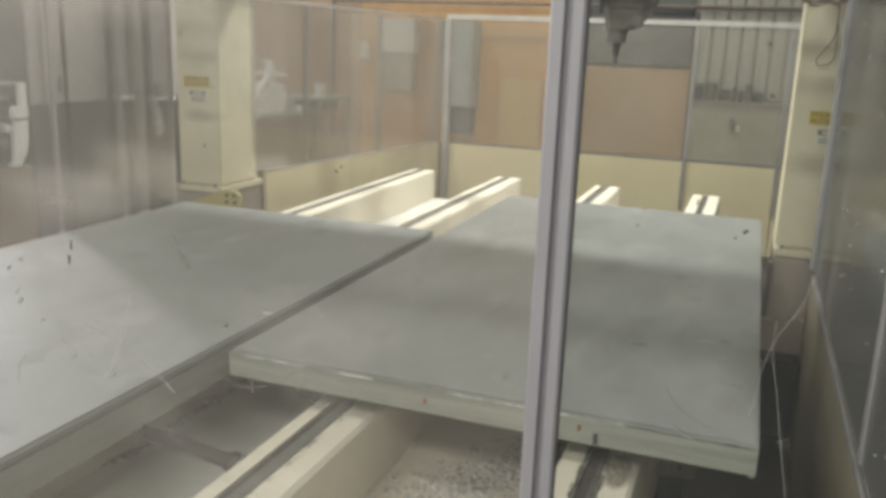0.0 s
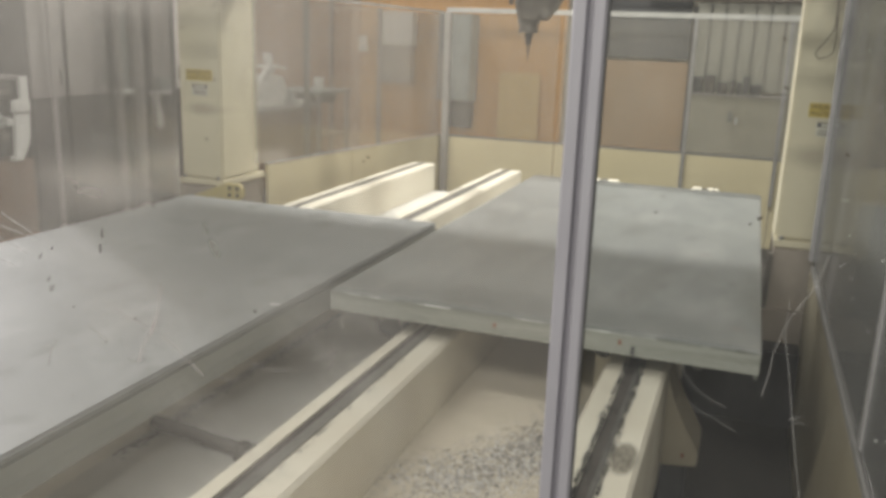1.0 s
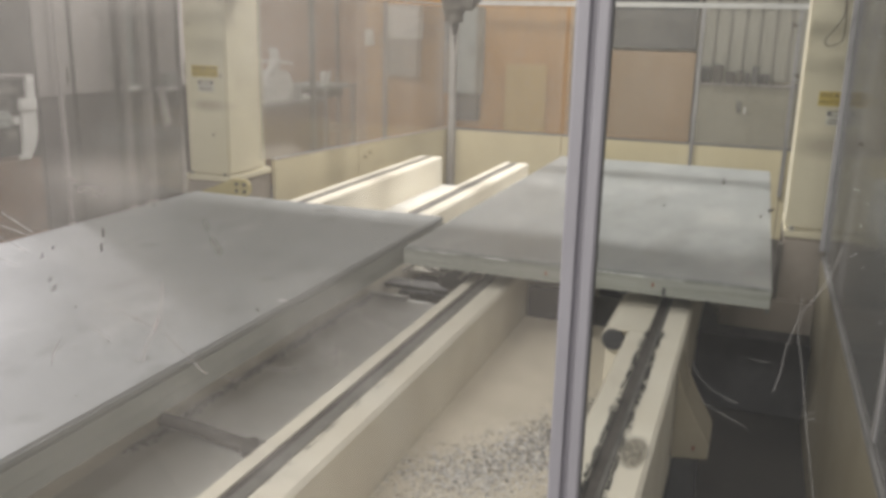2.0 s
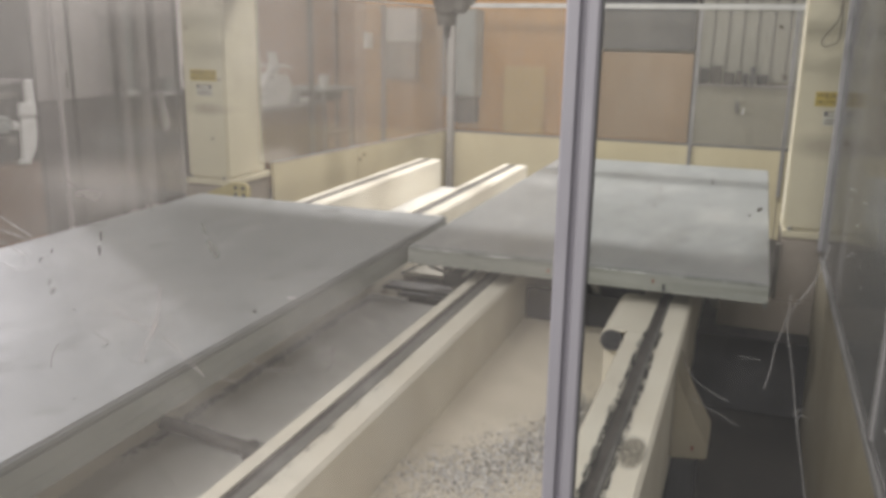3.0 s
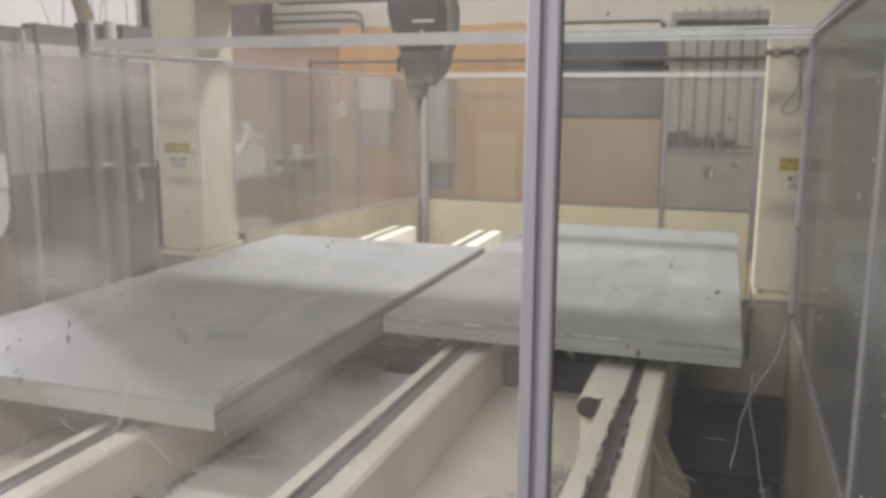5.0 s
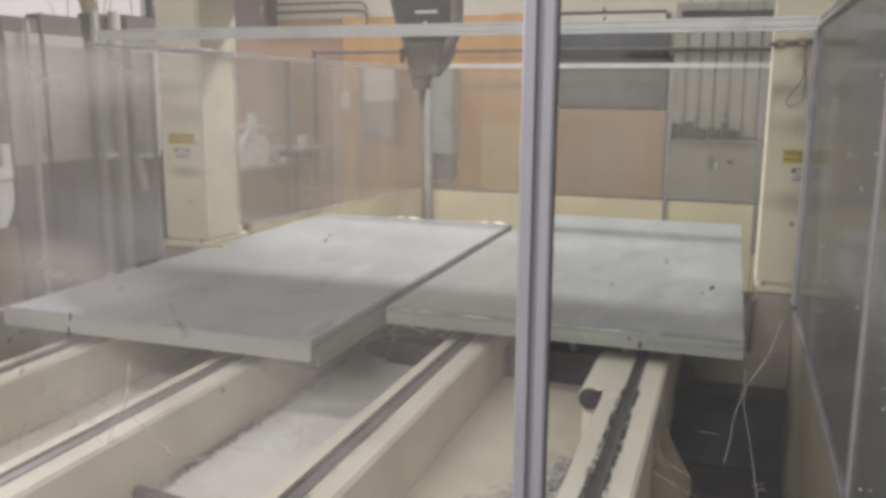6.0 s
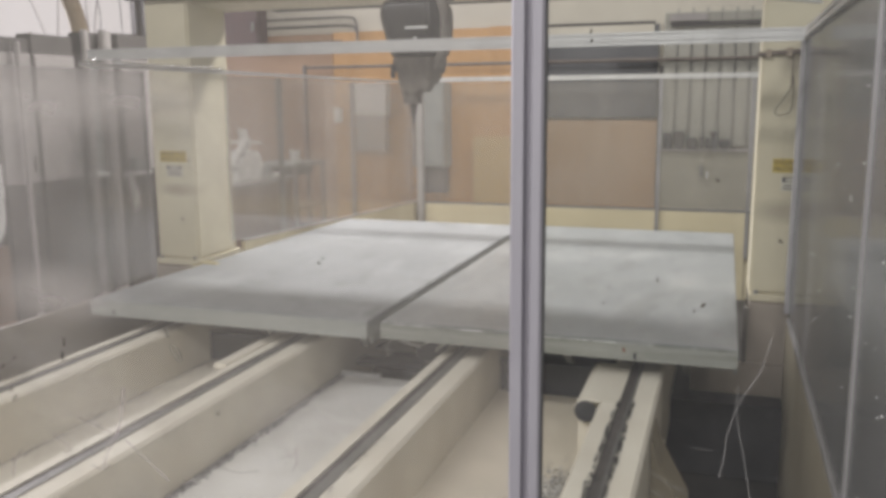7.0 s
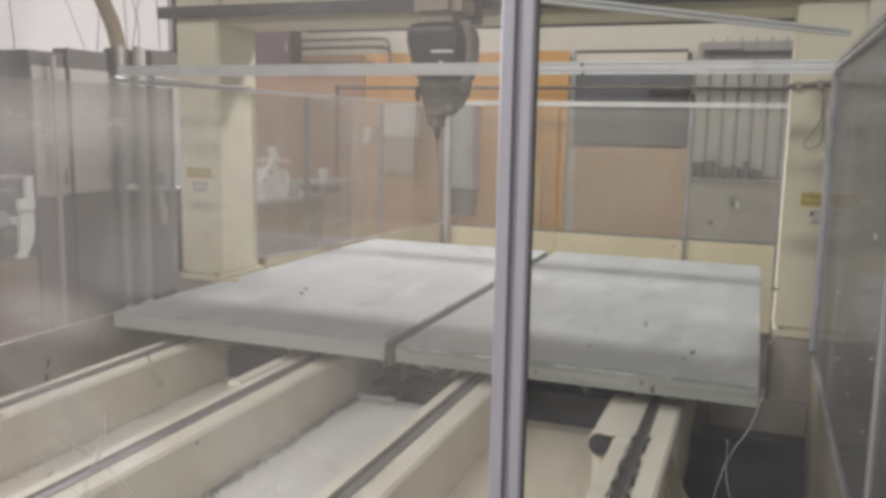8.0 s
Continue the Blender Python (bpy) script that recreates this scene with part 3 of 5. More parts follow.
def bed_beam(x0, x1, narrow=0.0, rail_mat=None):
    """A hollow cream beam with a guide rail let into its top."""
    xc = (x0 + x1) / 2
    ob = thing("bed_beam", (xc, 4.9, 0.0), "cream painted steel bed beam with a dark guide rail along its top", "machine beam", "beams of the machine bed")
    g0, g1 = x0 + 0.052 + narrow * 0.67, x0 + 0.119
    outline = [(x0, 0.27), (x1, 0.27), (x1, BEAM_Z - 0.012), (x1 - 0.012, BEAM_Z), (g1, BEAM_Z), (g1, BEAM_Z - 0.022),
               (g0, BEAM_Z - 0.022), (g0, BEAM_Z), (x0 + 0.008, BEAM_Z), (x0, BEAM_Z - 0.008)]
    part("beam", prism(outline, "y", BED_Y0, BED_Y1), CREAM_DUSTY, ob)
    r0, r1 = x0 + 0.082 + narrow * 0.8, x0 + 0.117
    rail = [(r0, BEAM_Z - 0.0215), (r1, BEAM_Z - 0.0215), (r1, BEAM_Z - 0.012), (r1 - 0.005, BEAM_Z - 0.007), (r1, BEAM_Z - 0.002),
            (r1, BEAM_Z + 0.004), (r0, BEAM_Z + 0.004), (r0, BEAM_Z - 0.002), (r0 + 0.005, BEAM_Z - 0.007), (r0, BEAM_Z - 0.012)]
    part("guide_rail", prism(rail, "y", BED_Y0 + 0.01, BED_Y1 - 0.02), rail_mat or RAIL_STEEL, ob, "dull steel guide rail")
    part("cable_groove", box(g0 + 0.001, r0 - 0.001, BED_Y0 + 0.01, BED_Y1 - 0.02, BEAM_Z - 0.0215, BEAM_Z - 0.006), GROOVE, ob, "dark grimy groove")
    for y in (2.6, 5.0, 7.3):
        part("foot", box(x0 + 0.02, x1 - 0.02, y, y + 0.25, 0.0, 0.268), DARK, ob)
    part("end_cap", box(x0 + 0.005, x1 - 0.005, BED_Y1, BED_Y1 + 0.012, 0.3, BEAM_Z - 0.01), DARK, ob)
    return ob


beams = {k: bed_beam(*v, 0.03 if k == "d" else 0.0, RAIL_GRIMY if k in "ad" else None) for k, v in BEAMS.items()}


def tray(name, x0, x1, y0, y1, label, material=TRAY):
    ob = structure(name, box(x0, x1, y0, y1, TRAY_Z - 0.02, TRAY_Z), material, label, "chip tray")
    return ob


tray("tray_1", -2.658, -2.092, BED_Y0, 4.66, "cream chip tray between bed beams, thinly dusted", TRAY_CREAM)
tray("tray_2", -1.883, -1.264, BED_Y0, 4.66, "cream chip tray between bed beams, covered in pale dust")
tray("tray_7", -1.883, -1.264, 5.16, 5.98, "beige chip tray below the gantry, darker than the others", TRAY_BEIGE)
tray("tray_3", -1.055, -0.492, BED_Y0, 4.66, "tan chip tray between bed beams, scattered with chips", TRAY_TAN)
tray("tray_4", -2.658, -2.092, 6.0, BED_Y1, "cream chip tray behind the gantry")
tray("tray_5", -1.883, -1.264, 6.0, BED_Y1, "cream chip tray behind the gantry")
tray("tray_6", -1.055, -0.492, 6.0, BED_Y1, "cream chip tray behind the gantry")

# ---- gantry ----
# Height of the added bar that casts a shadow line across the tables.
SHADOW_BAR_Z = 2.53
gantry = thing("gantry", (-1.5, 5.5, 0.0), "cream painted steel gantry bridging both machine tables", "gantry")


def column(x0):
    x1 = x0 + 0.30
    col = part("column", box(x0, x1, 5.3, 5.71, 0.90, 2.62), COLUMN, gantry, "cream box column", 0.012)
    part("base_plate", box(x0 - 0.002, x1 + 0.02, 5.275, 5.74, 0.862, 0.898), COLUMN, col, "", 0.004)
    for dx in (0.03, 0.27):
        for dy in (5.285,):
            part("bolt", lathe(x0 + dx, dy, [(0.011, 0.898), (0.011, 0.912), (0.007, 0.916)], 8), STEEL, col)
    ped = part("pedestal", box(x0 - 0.0, x1 + 0.0, 5.25, 5.76, 0.40, 0.858), PEDESTAL, gantry, "", 0.006)
    return col


col_l = column(-3.43)
for k, (x, z) in enumerate(((-3.39, 1.80), (-3.17, 1.50), (-3.24, 1.14), (-3.28, 2.05), (-3.16, 1.93))):
    part("dirt_dot", lathe(x, 5.299, [(0.007, z), (0.009, z + 0.006), (0.005, z + 0.013)], 7), GRIME, col_l)
col_r = column(0.06)
part("bridge", box(-3.43, 0.36, 5.36, 5.80, 2.425, 3.35), CREAM, gantry, "", 0.01)
part("bridge_rail", box(-3.52, 0.42, 5.24, 5.299, 2.452, 2.518), DARK, gantry, "dark steel rail", 0.006)
part("bridge_rail", box(-3.45, 0.38, 5.302, 5.359, 2.70, 2.74), DARK, gantry, "dark steel rail", 0.004)
# Unseen bar and arms, added so the gantry lamp throws a thin shadow line.
part("shadow_bar", box(-3.40, 0.34, 6.78, 6.85, SHADOW_BAR_Z, SHADOW_BAR_Z + 0.05), DARK, gantry, "unseen bar added to cast a shadow line", 0.006)
for x in (-3.38, 0.28):
    part("shadow_bar_arm", box(x, x + 0.04, 5.802, 6.779, SHADOW_BAR_Z, SHADOW_BAR_Z + 0.05), DARK, gantry, "unseen arm holding the added shadow bar", 0.004)
part("base_member", box(-3.4, 0.3, 5.05, 5.95, 0.02, 0.398), DARK, gantry, "dark steel base member")
part("foot_plate", box(-0.2, 0.34, 5.2, 5.245, 0.40, 0.56), PEDESTAL, gantry)
part("edge_strip", box(0.036, 0.058, 5.22, 5.249, 0.42, 0.84), GRIME, gantry, "black rubber strip")
for x0, x1 in ((-2.655, -2.095), (-1.052, -0.495)):
    part("web", box(x0, x1, 4.665, 4.70, 0.0, 0.64), DARK, gantry, "dark steel web")
part("cross_plate", box(-1.878, -1.268, 4.832, 4.95, 0.485, 0.505), DARK, gantry, "dark steel cross plate", 0.004)
smooth(part("rod", tube([(-1.865, 5.07, 0.51), (-1.845, 5.25, 0.51), (-1.81, 5.45, 0.51)], 0.007, 8), DARK, gantry, "dark rod"))
part("stop_bar", box(-1.87, -1.66, 4.63, 4.655, 0.492, 0.512), ALU_FAR, gantry, "bright metal bar")
part("drive_motor", box(-1.56, -1.42, 4.66, 4.80, 0.492, 0.555), DARK, gantry, "dark drive motor", 0.02)
plate = part("step_plate", prism([(-3.30, 0.80), (-2.97, 0.80), (-2.945, 0.825), (-2.945, 0.875), (-2.97, 0.90), (-3.06, 0.90)], "y", 5.215, 5.245), DULL_YELLOW, gantry, "faded yellow plate")
for bx in (-3.03, -2.975):
    for bz in (0.83, 0.872):
        part("bolt", box(bx - 0.009, bx + 0.009, 5.207, 5.2148, bz - 0.009, bz + 0.009), DARK, plate)


def warning_sign(x, z, y):
    ob = thing("warning_sign", (x + 0.1, y, z), "yellow eye protection sign above a small white notice", "sign", "signs on the gantry columns")
    part("plate", box(x, x + 0.185, y - 0.003, y, z - 0.066, z), YELLOW, ob, "yellow plate")
    words("WEAR EYE", 0.038, INK, ob, (x + 0.0925, y - 0.0036, z - 0.030), (90, 0, 0))
    words("PROTECTION", 0.028, INK, ob, (x + 0.0925, y - 0.0036, z - 0.058), (90, 0, 0))
    note = part("notice", box(x + 0.04, x + 0.155, y - 0.003, y, z - 0.155, z - 0.088), PAPER, ob, "small white notice")
    part("header", box(x + 0.045, x + 0.15, y - 0.005, y - 0.0032, z - 0.112, z - 0.0885), SEAL, note)
    part("header_text", box(x + 0.062, x + 0.133, y - 0.0065, y - 0.0052, z - 0.107, z - 0.094), PAPER, note)
    part("text_bar", box(x + 0.055, x + 0.14, y - 0.005, y - 0.0032, z - 0.132, z - 0.126), SEAL, note)
    part("text_bar", box(x + 0.050, x + 0.145, y - 0.005, y - 0.0032, z - 0.147, z - 0.141), SEAL, note)
    return ob


warning_sign(-3.375, 1.562, 5.299)
warning_sign(0.135, 1.565, 5.299)
loop = thing("cable_loop", (0.25, 5.28, 1.9), "thin dark cable loop hanging on the gantry column", "cable")
part("cord", tube([(0.193, 5.285, 2.06), (0.196, 5.28, 1.98), (0.192, 5.275, 1.90), (0.165, 5.275, 1.85), (0.130, 5.275, 1.80), (0.140, 5.27, 1.772), (0.175, 5.27, 1.778), (0.200, 5.275, 1.80), (0.205, 5.28, 1.87), (0.200, 5.285, 1.96)], 0.0028, 6), PIPE_BROWN, loop)
bar = thing("conduit", (0.14, 5.28, 2.06), "dull brown conduit clipped across the gantry column", "conduit")
smooth(part("pipe", tube([(0.035, 5.284, 2.055), (0.14, 5.284, 2.062), (0.235, 5.284, 2.069)], 0.012, 8), PIPE_BROWN, bar))
part("clip", box(0.075, 0.10, 5.268, 5.299, 2.04, 2.078), BROWN_PALE, bar)
part("clip", box(0.165, 0.19, 5.268, 5.299, 2.046, 2.084), BROWN_PALE, bar)

# ---- spindle head ----
spindle = thing("spindle_head", (0, 4.93, 1.74), "black cutting spindle with a tapered shroud and a thin bit", "spindle")
# outlines are built round x = 0
carr = part("carriage", box(-0.13, 0.13, 5.09, 5.235, 2.36, 2.78), DARK, spindle, "dark carriage plate", 0.01)
def faceted(rings, c=0.045):
    """An eight-sided body from (left, right, half depth, height) rings."""
    bm = bmesh.new()
    loops = []
    for x0, x1, d, z in rings:
        pts = [(x0 + c, -d), (x1 - c, -d), (x1, -d + c), (x1, d - c), (x1 - c, d), (x0 + c, d), (x0, d - c), (x0, -d + c)]
        loops.append([bm.verts.new((px, 4.93 + py, z)) for px, py in pts])
    for a, b in zip(loops, loops[1:]):
        for k in range(8):
            bm.faces.new((a[k], a[(k + 1) % 8], b[(k + 1) % 8], b[k]))
    bm.faces.new(loops[0])
    bm.faces.new(loops[-1])
    return bm


smooth(part("shroud", faceted([(-0.105, 0.150, 0.12, 2.335), (-0.124, 0.170, 0.145, 2.315), (-0.130, 0.180, 0.155, 2.26), (-0.100, 0.178, 0.145, 2.13), (-0.080, 0.160, 0.125, 2.06)]), SHROUD, spindle, "glossy black shroud", 0.010), 30)
part("motor", faceted([(-0.078, 0.156, 0.115, 2.059), (-0.074, 0.153, 0.105, 2.02), (-0.067, 0.148, 0.098, 1.985)], 0.035), GRIME, spindle, "grimy grey brown motor housing", 0.006)
part("motor_end", faceted([(-0.063, 0.138, 0.090, 1.984), (-0.057, 0.122, 0.085, 1.945), (-0.052, 0.098, 0.078, 1.925), (-0.049, 0.080, 0.07, 1.895)], 0.028), GRIME, spindle, "", 0.005)
part("air_block", box(0.072, 0.118, 4.83, 4.90, 1.905, 1.955), GRIME, spindle, "dusty block", 0.008)
part("air_fitting", box(-0.072, -0.060, 4.81, 4.85, 1.96, 2.03), DARK, spindle, "", 0.003)
part("collar", box(-0.10, 0.145, 4.80, 5.09, 2.336, 2.50), BROWN_PALE, spindle, "dusty brown collar", 0.05)
part("nose", lathe(-0.004, 4.93, [(0.052, 1.90), (0.052, 1.88), (0.045, 1.878), (0.045, 1.838), (0.022, 1.836)], 28), GRIME, spindle)
part("tool_holder", lathe(0.0, 4.93, [(0.019, 1.84), (0.019, 1.812), (0.014, 1.811), (0.014, 1.782)], 20), GROOVE, spindle)
smooth(part("bit", lathe(0.0, 4.93, [(0.0055, 1.79), (0.0055, 1.745), (0.0025, 1.744), (0.002, 1.705)], 10), GROOVE, spindle))
smooth(part("side_hose", tube([(0.16, 4.86, 2.34), (0.185, 4.86, 2.22), (0.168, 4.87, 2.08), (0.135, 4.88, 2.0)], 0.032, 12), GRIME, spindle, "grimy side hose"))
part("label_plate", box(0.025, 0.135, 4.766, 4.7695, 2.187, 2.198), WHITE, spindle, "thin bright white strip")
part("stud", lathe(0.07, 4.78, [(0.007, 2.14), (0.007, 2.15)], 10), WHITE, spindle, "small bright stud")
smooth(part("dust_hose", tube([(0.02, 4.93, 2.58), (0.02, 4.95, 2.8), (0.12, 4.98, 3.1), (0.3, 5.05, 3.4)], 0.09, 16), LOCKER_DARK, spindle, "dark dust hose"))

# ---- tables ----
TABLE_W, TABLE_L, TABLE_Z = 1.5, 3.05, 0.89


def machine_table(label, dark_rails, top, edge):
    """A laminated table on four bearing blocks; its origin is the middle of the near edge, on the floor."""
    ob = thing("machine_table", (0, 0, 0), label, "machine table", "sliding tables")
    h = TABLE_W / 2
    part("spoilboard", box(-h, h, 0, TABLE_L, TABLE_Z - 0.028, TABLE_Z), top, ob, "grey spoilboard", 0.007)
    part("base_board", box(-h, h - 0.0005, 0.001, TABLE_L, TABLE_Z - 0.078, TABLE_Z - 0.0285), edge, ob, "", 0.001)
    part("edge_band", box(-h, h, -0.005, -0.0005, TABLE_Z - 0.080, TABLE_Z - 0.005), edge, ob, "pale edge band", 0.002)
    part("side_skirt", box(h - 0.012, h - 0.001, 0.06, TABLE_L - 0.02, TABLE_Z - 0.118, TABLE_Z - 0.0785), SKIRT, ob, "grey side skirt")
    for x in dark_rails:
        part("side_member", box(x - 0.05, x + 0.05, 0.10, TABLE_L - 0.1, TABLE_Z - 0.105, TABLE_Z - 0.079), DARK, ob, "", 0.003)
        for y in (0.35, TABLE_L - 0.55):
            part("bearing_block", box(x - 0.04, x + 0.04, y, y + 0.16, BEAM_Z + 0.006, TABLE_Z - 0.106), STEEL, ob, "", 0.004)
    for y in (0.25, 0.95, 1.65, 2.35, 2.85):
        part("cross_rib", box(-h + 0.06, h - 0.06, y, y + 0.05, TABLE_Z - 0.145, TABLE_Z - 0.106), DARK, ob)
    for x in (-h + 0.16, -0.08, h - 0.3):
        part("hanger", prism([(x, TABLE_Z - 0.07), (x + 0.05, TABLE_Z - 0.07), (x + 0.12, TABLE_Z - 0.25), (x + 0.09, TABLE_Z - 0.25)], "y", 0.42, 0.45), STEEL, ob)
    return ob


table_l = machine_table("grey laminated sliding machine table with scuffs on dark bearings", (-0.455, 0.3225), TABLE, TABLE_EDGE)
table_r = machine_table("grey laminated sliding machine table, smudged and worn at its edge", (-0.407, 0.365), TABLE_WORN, EDGE_WORN)

# Dark box added to fill in mechanism and shadow below the table corner.
part("under_table_dark", box(-0.70, -0.44, 0.30, 0.62, TABLE_Z - 0.27, TABLE_Z - 0.107), DARK, table_r, "dark box for the mechanism and shade under the table", 0.012)
part("carriage_foot", prism([(-0.66, TABLE_Z - 0.30), (-0.54, TABLE_Z - 0.36), (-0.46, TABLE_Z - 0.30), (-0.47, TABLE_Z - 0.272), (-0.68, TABLE_Z - 0.272)], "y", 0.34, 0.46), GRIME, table_r, "grimy drive foot", 0.006)
part("strap", prism([(-0.60, TABLE_Z - 0.20), (-0.585, TABLE_Z - 0.215), (-0.50, TABLE_Z - 0.13), (-0.51, TABLE_Z - 0.115)], "y", 0.285, 0.298), STEEL, table_r, "pale steel strap")
part("strap", prism([(-0.76, TABLE_Z - 0.175), (-0.66, TABLE_Z - 0.20), (-0.66, TABLE_Z - 0.185), (-0.76, TABLE_Z - 0.158)], "y", 0.27, 0.283), ALU_DULL, table_r, "pale steel strap")
smooth(part("wire", tube([(-0.73, 0.20, TABLE_Z - 0.10), (-0.68, 0.16, TABLE_Z - 0.135), (-0.60, 0.14, TABLE_Z - 0.135), (-0.53, 0.18, TABLE_Z - 0.10)], 0.003, 6), CABLE, table_r, "pale loose wire"))
smooth(part("wire", tube([(-0.80 + 0.04, 0.24, TABLE_Z - 0.11), (-0.80, 0.20, TABLE_Z - 0.17), (-0.79, 0.18, TABLE_Z - 0.22)], 0.003, 6), CABLE, table_r, "pale loose wire"))

# ---- fittings on the bed ----
d0, d1 = BEAMS["d"]
bracket = thing("beam_bracket", (-0.56, 4.2, 0.49), "cream rounded bracket plate bolted beside the bed beam", "bracket", "brackets on the bed")
arc = [(radians(a), -0.541, 0.686) for a in range(90, 169, 13)]
outer = [(cx + 0.046 * math.cos(a), cz + 0.046 * math.sin(a)) for a, cx, cz in arc]
inner = [(cx + 0.039 * math.cos(a), cz + 0.039 * math.sin(a)) for a, cx, cz in reversed(arc)]
part("plate", prism([(-0.424, 0.732)] + outer + inner + [(-0.492, 0.725), (-0.492, 0.731), (-0.424, 0.731)], "y", 3.985, 4.47), CREAM_DUSTY, bracket, "rolled cream plate")
part("web", box(-0.575, d0 - 0.002, 4.03, 4.44, 0.49, 0.645), CREAM_DUSTY, bracket)
hole = lathe(0, 0, [(0.043, -0.006), (0.043, 0.006)], 24)
bmesh.ops.rotate(hole, verts=hole.verts[:], cent=(0, 0, 0), matrix=Matrix.Rotation(radians(90), 3, "X"))
bmesh.ops.translate(hole, verts=hole.verts[:], vec=(-0.541, 3.9895, 0.686))
part("hole", hole, DARK, bracket, "dark round opening")
bracket2 = thing("beam_bracket", (-2.13, 4.2, 0.49), "cream bracket plate bolted beside the bed beam", "bracket", "brackets on the bed")
part("plate", box(-2.165, -2.092, 3.96, 4.5, 0.702, 0.728), CREAM_DUSTY, bracket2, "", 0.008)
part("web", box(-2.15, -2.092, 4.0, 4.46, 0.49, 0.70), CREAM_DUSTY, bracket2)
foot = thing("beam_gusset", (-0.22, 3.98, 0.26), "grimy tan triangular gusset foot welded to the bed beam", "gusset", "gussets of the bed")
part("plate", prism([(d1 + 0.001, 0.69), (-0.245, 0.56), (-0.155, 0.41), (-0.155, 0.355), (d1 + 0.001, 0.34)], "y", 3.80, 4.02), KNEE_TAN, foot, "", 0.006)
part("pad", box(-0.28, -0.19, 3.84, 3.98, 0.0, 0.342), DARK, foot)
g2 = copy_thing(foot, pose(-0.22, 2.55, 0.26))

stain = thing("oil_stain", (-0.330, 3.035, BEAM_Z), "round grey brown oily stain on the bed beam", "stain")
blot = bmesh.new()
bmesh.ops.create_circle(blot, cap_ends=True, segments=40, radius=1.0)
film_ob = part("film", blot, dust_smear("oil_film", (0.20, 0.18, 0.15), 0.75, 4.0, (1, 1, 1), 0.55), None)
film_ob.parent = stain
film_ob.matrix_local = Matrix.Translation((0, 0, 0.0012)) @ Matrix.Diagonal((0.045, 0.115, 1, 1))

pipe = thing("air_hose", (-1.6, 3.0, TRAY_Z), "dark grimy hose lying across the chip tray", "hose")
smooth(part("hose", tube([(-1.88, 3.06, 0.515), (-1.75, 3.04, 0.52), (-1.6, 3.02, 0.515), (-1.5, 3.01, 0.515)], 0.024, 10), GROOVE, pipe))
smooth(part("fitting", lathe(-1.50, 3.01, [(0.034, TRAY_Z), (0.036, TRAY_Z + 0.03), (0.02, TRAY_Z + 0.05)], 12), GROOVE, pipe))
smooth(part("hose_end", tube([(-1.515, 3.02, 0.515), (-1.45, 3.02, 0.53), (-1.38, 3.02, 0.545), (-1.29, 3.02, 0.55)], 0.014), STEEL, pipe))
smooth(part("hose_end", tube([(-1.515, 2.995, 0.51), (-1.45, 2.995, 0.522), (-1.38, 2.995, 0.535), (-1.29, 2.995, 0.54)], 0.012), STEEL, pipe))


def flakes(name, spots, count, size, material, label, seed):
    """Loose chips scattered in soft heaps: each is a small bent flake."""
    r = random.Random(seed)
    verts, faces = [], []
    for _ in range(count):
        cx, cy, sx, sy, z = r.choice(spots)
        x, y = r.gauss(cx, sx), r.gauss(cy, sy)
        s, a = size * r.uniform(0.4, 1.4), r.uniform(0, 6.28)
        lift = r.uniform(0.001, size * 0.9)
        c, d = s * math.cos(a), s * math.sin(a)
        n = len(verts)
        verts += [(x - c, y - d, z + 0.0006), (x + d * 0.5, y - c * 0.5, z + lift), (x + c, y + d, z + 0.0008), (x - d * 0.5, y + c * 0.5, z + lift * 0.5)]
        faces += [(n, n + 1, n + 2), (n, n + 2, n + 3), (n, n + 3, n + 1)]
    me = bpy.data.meshes.new(name)
    me.from_pydata(verts, [], faces)
    me.materials.append(material)
    ob = new(name, me)
    return tagged(ob, label, "chips", kind="stuff")


flakes("pale_chips", [(-0.86, 3.14, 0.10, 0.07, TRAY_Z), (-0.74, 3.30, 0.08, 0.09, TRAY_Z), (-0.66, 3.42, 0.07, 0.10, TRAY_Z), (-0.60, 3.66, 0.05, 0.12, TRAY_Z), (-0.78, 2.9, 0.14, 0.2, TRAY_Z), (-0.72, 2.6, 0.12, 0.25, TRAY_Z)],
       6500, 0.006, CHIP_WHITE, "pale grey cutting chips heaped in the tray", 3)
flakes("dark_chips_tray", [(-0.78, 3.25, 0.10, 0.09, TRAY_Z + 0.003), (-0.68, 3.46, 0.06, 0.08, TRAY_Z + 0.002), (-0.60, 3.7, 0.05, 0.12, TRAY_Z + 0.002), (-0.88, 2.95, 0.12, 0.15, TRAY_Z + 0.003)],
       1900, 0.0045, CHIP_DARK, "dark cutting chips mixed in the tray", 4)
edge_spots = []
rr = random.Random(8)
for k in range(160):
    y = rr.uniform(2.5, 4.0)
    edge_spots.append((rr.choice((-0.422, -0.366)) + rr.gauss(0, 0.003), y, 0.003, 0.02, BEAM_Z + 0.001))
flakes("dark_chips_rail", edge_spots, 3400, 0.0036, CHIP_DARK, "dark swarf crumbs along the guide rail", 5)
spots_c = [(-1.130 + rr.gauss(0, 0.004), rr.uniform(2.3, 3.4), 0.004, 0.02, BEAM_Z + 0.001) for k in range(24)]
flakes("dark_chips_beam", spots_c, 160, 0.0036, CHIP_DARK, "few dark swarf crumbs along the guide rail", 6)
flakes("white_dust", [(-1.60, 4.3, 0.12, 0.25, TRAY_Z), (-1.7, 3.4, 0.12, 0.5, TRAY_Z), (-2.4, 3.6, 0.15, 0.6, TRAY_Z)], 1300, 0.004, CHIP_WHITE, "pale dust crumbs in the trays", 7)

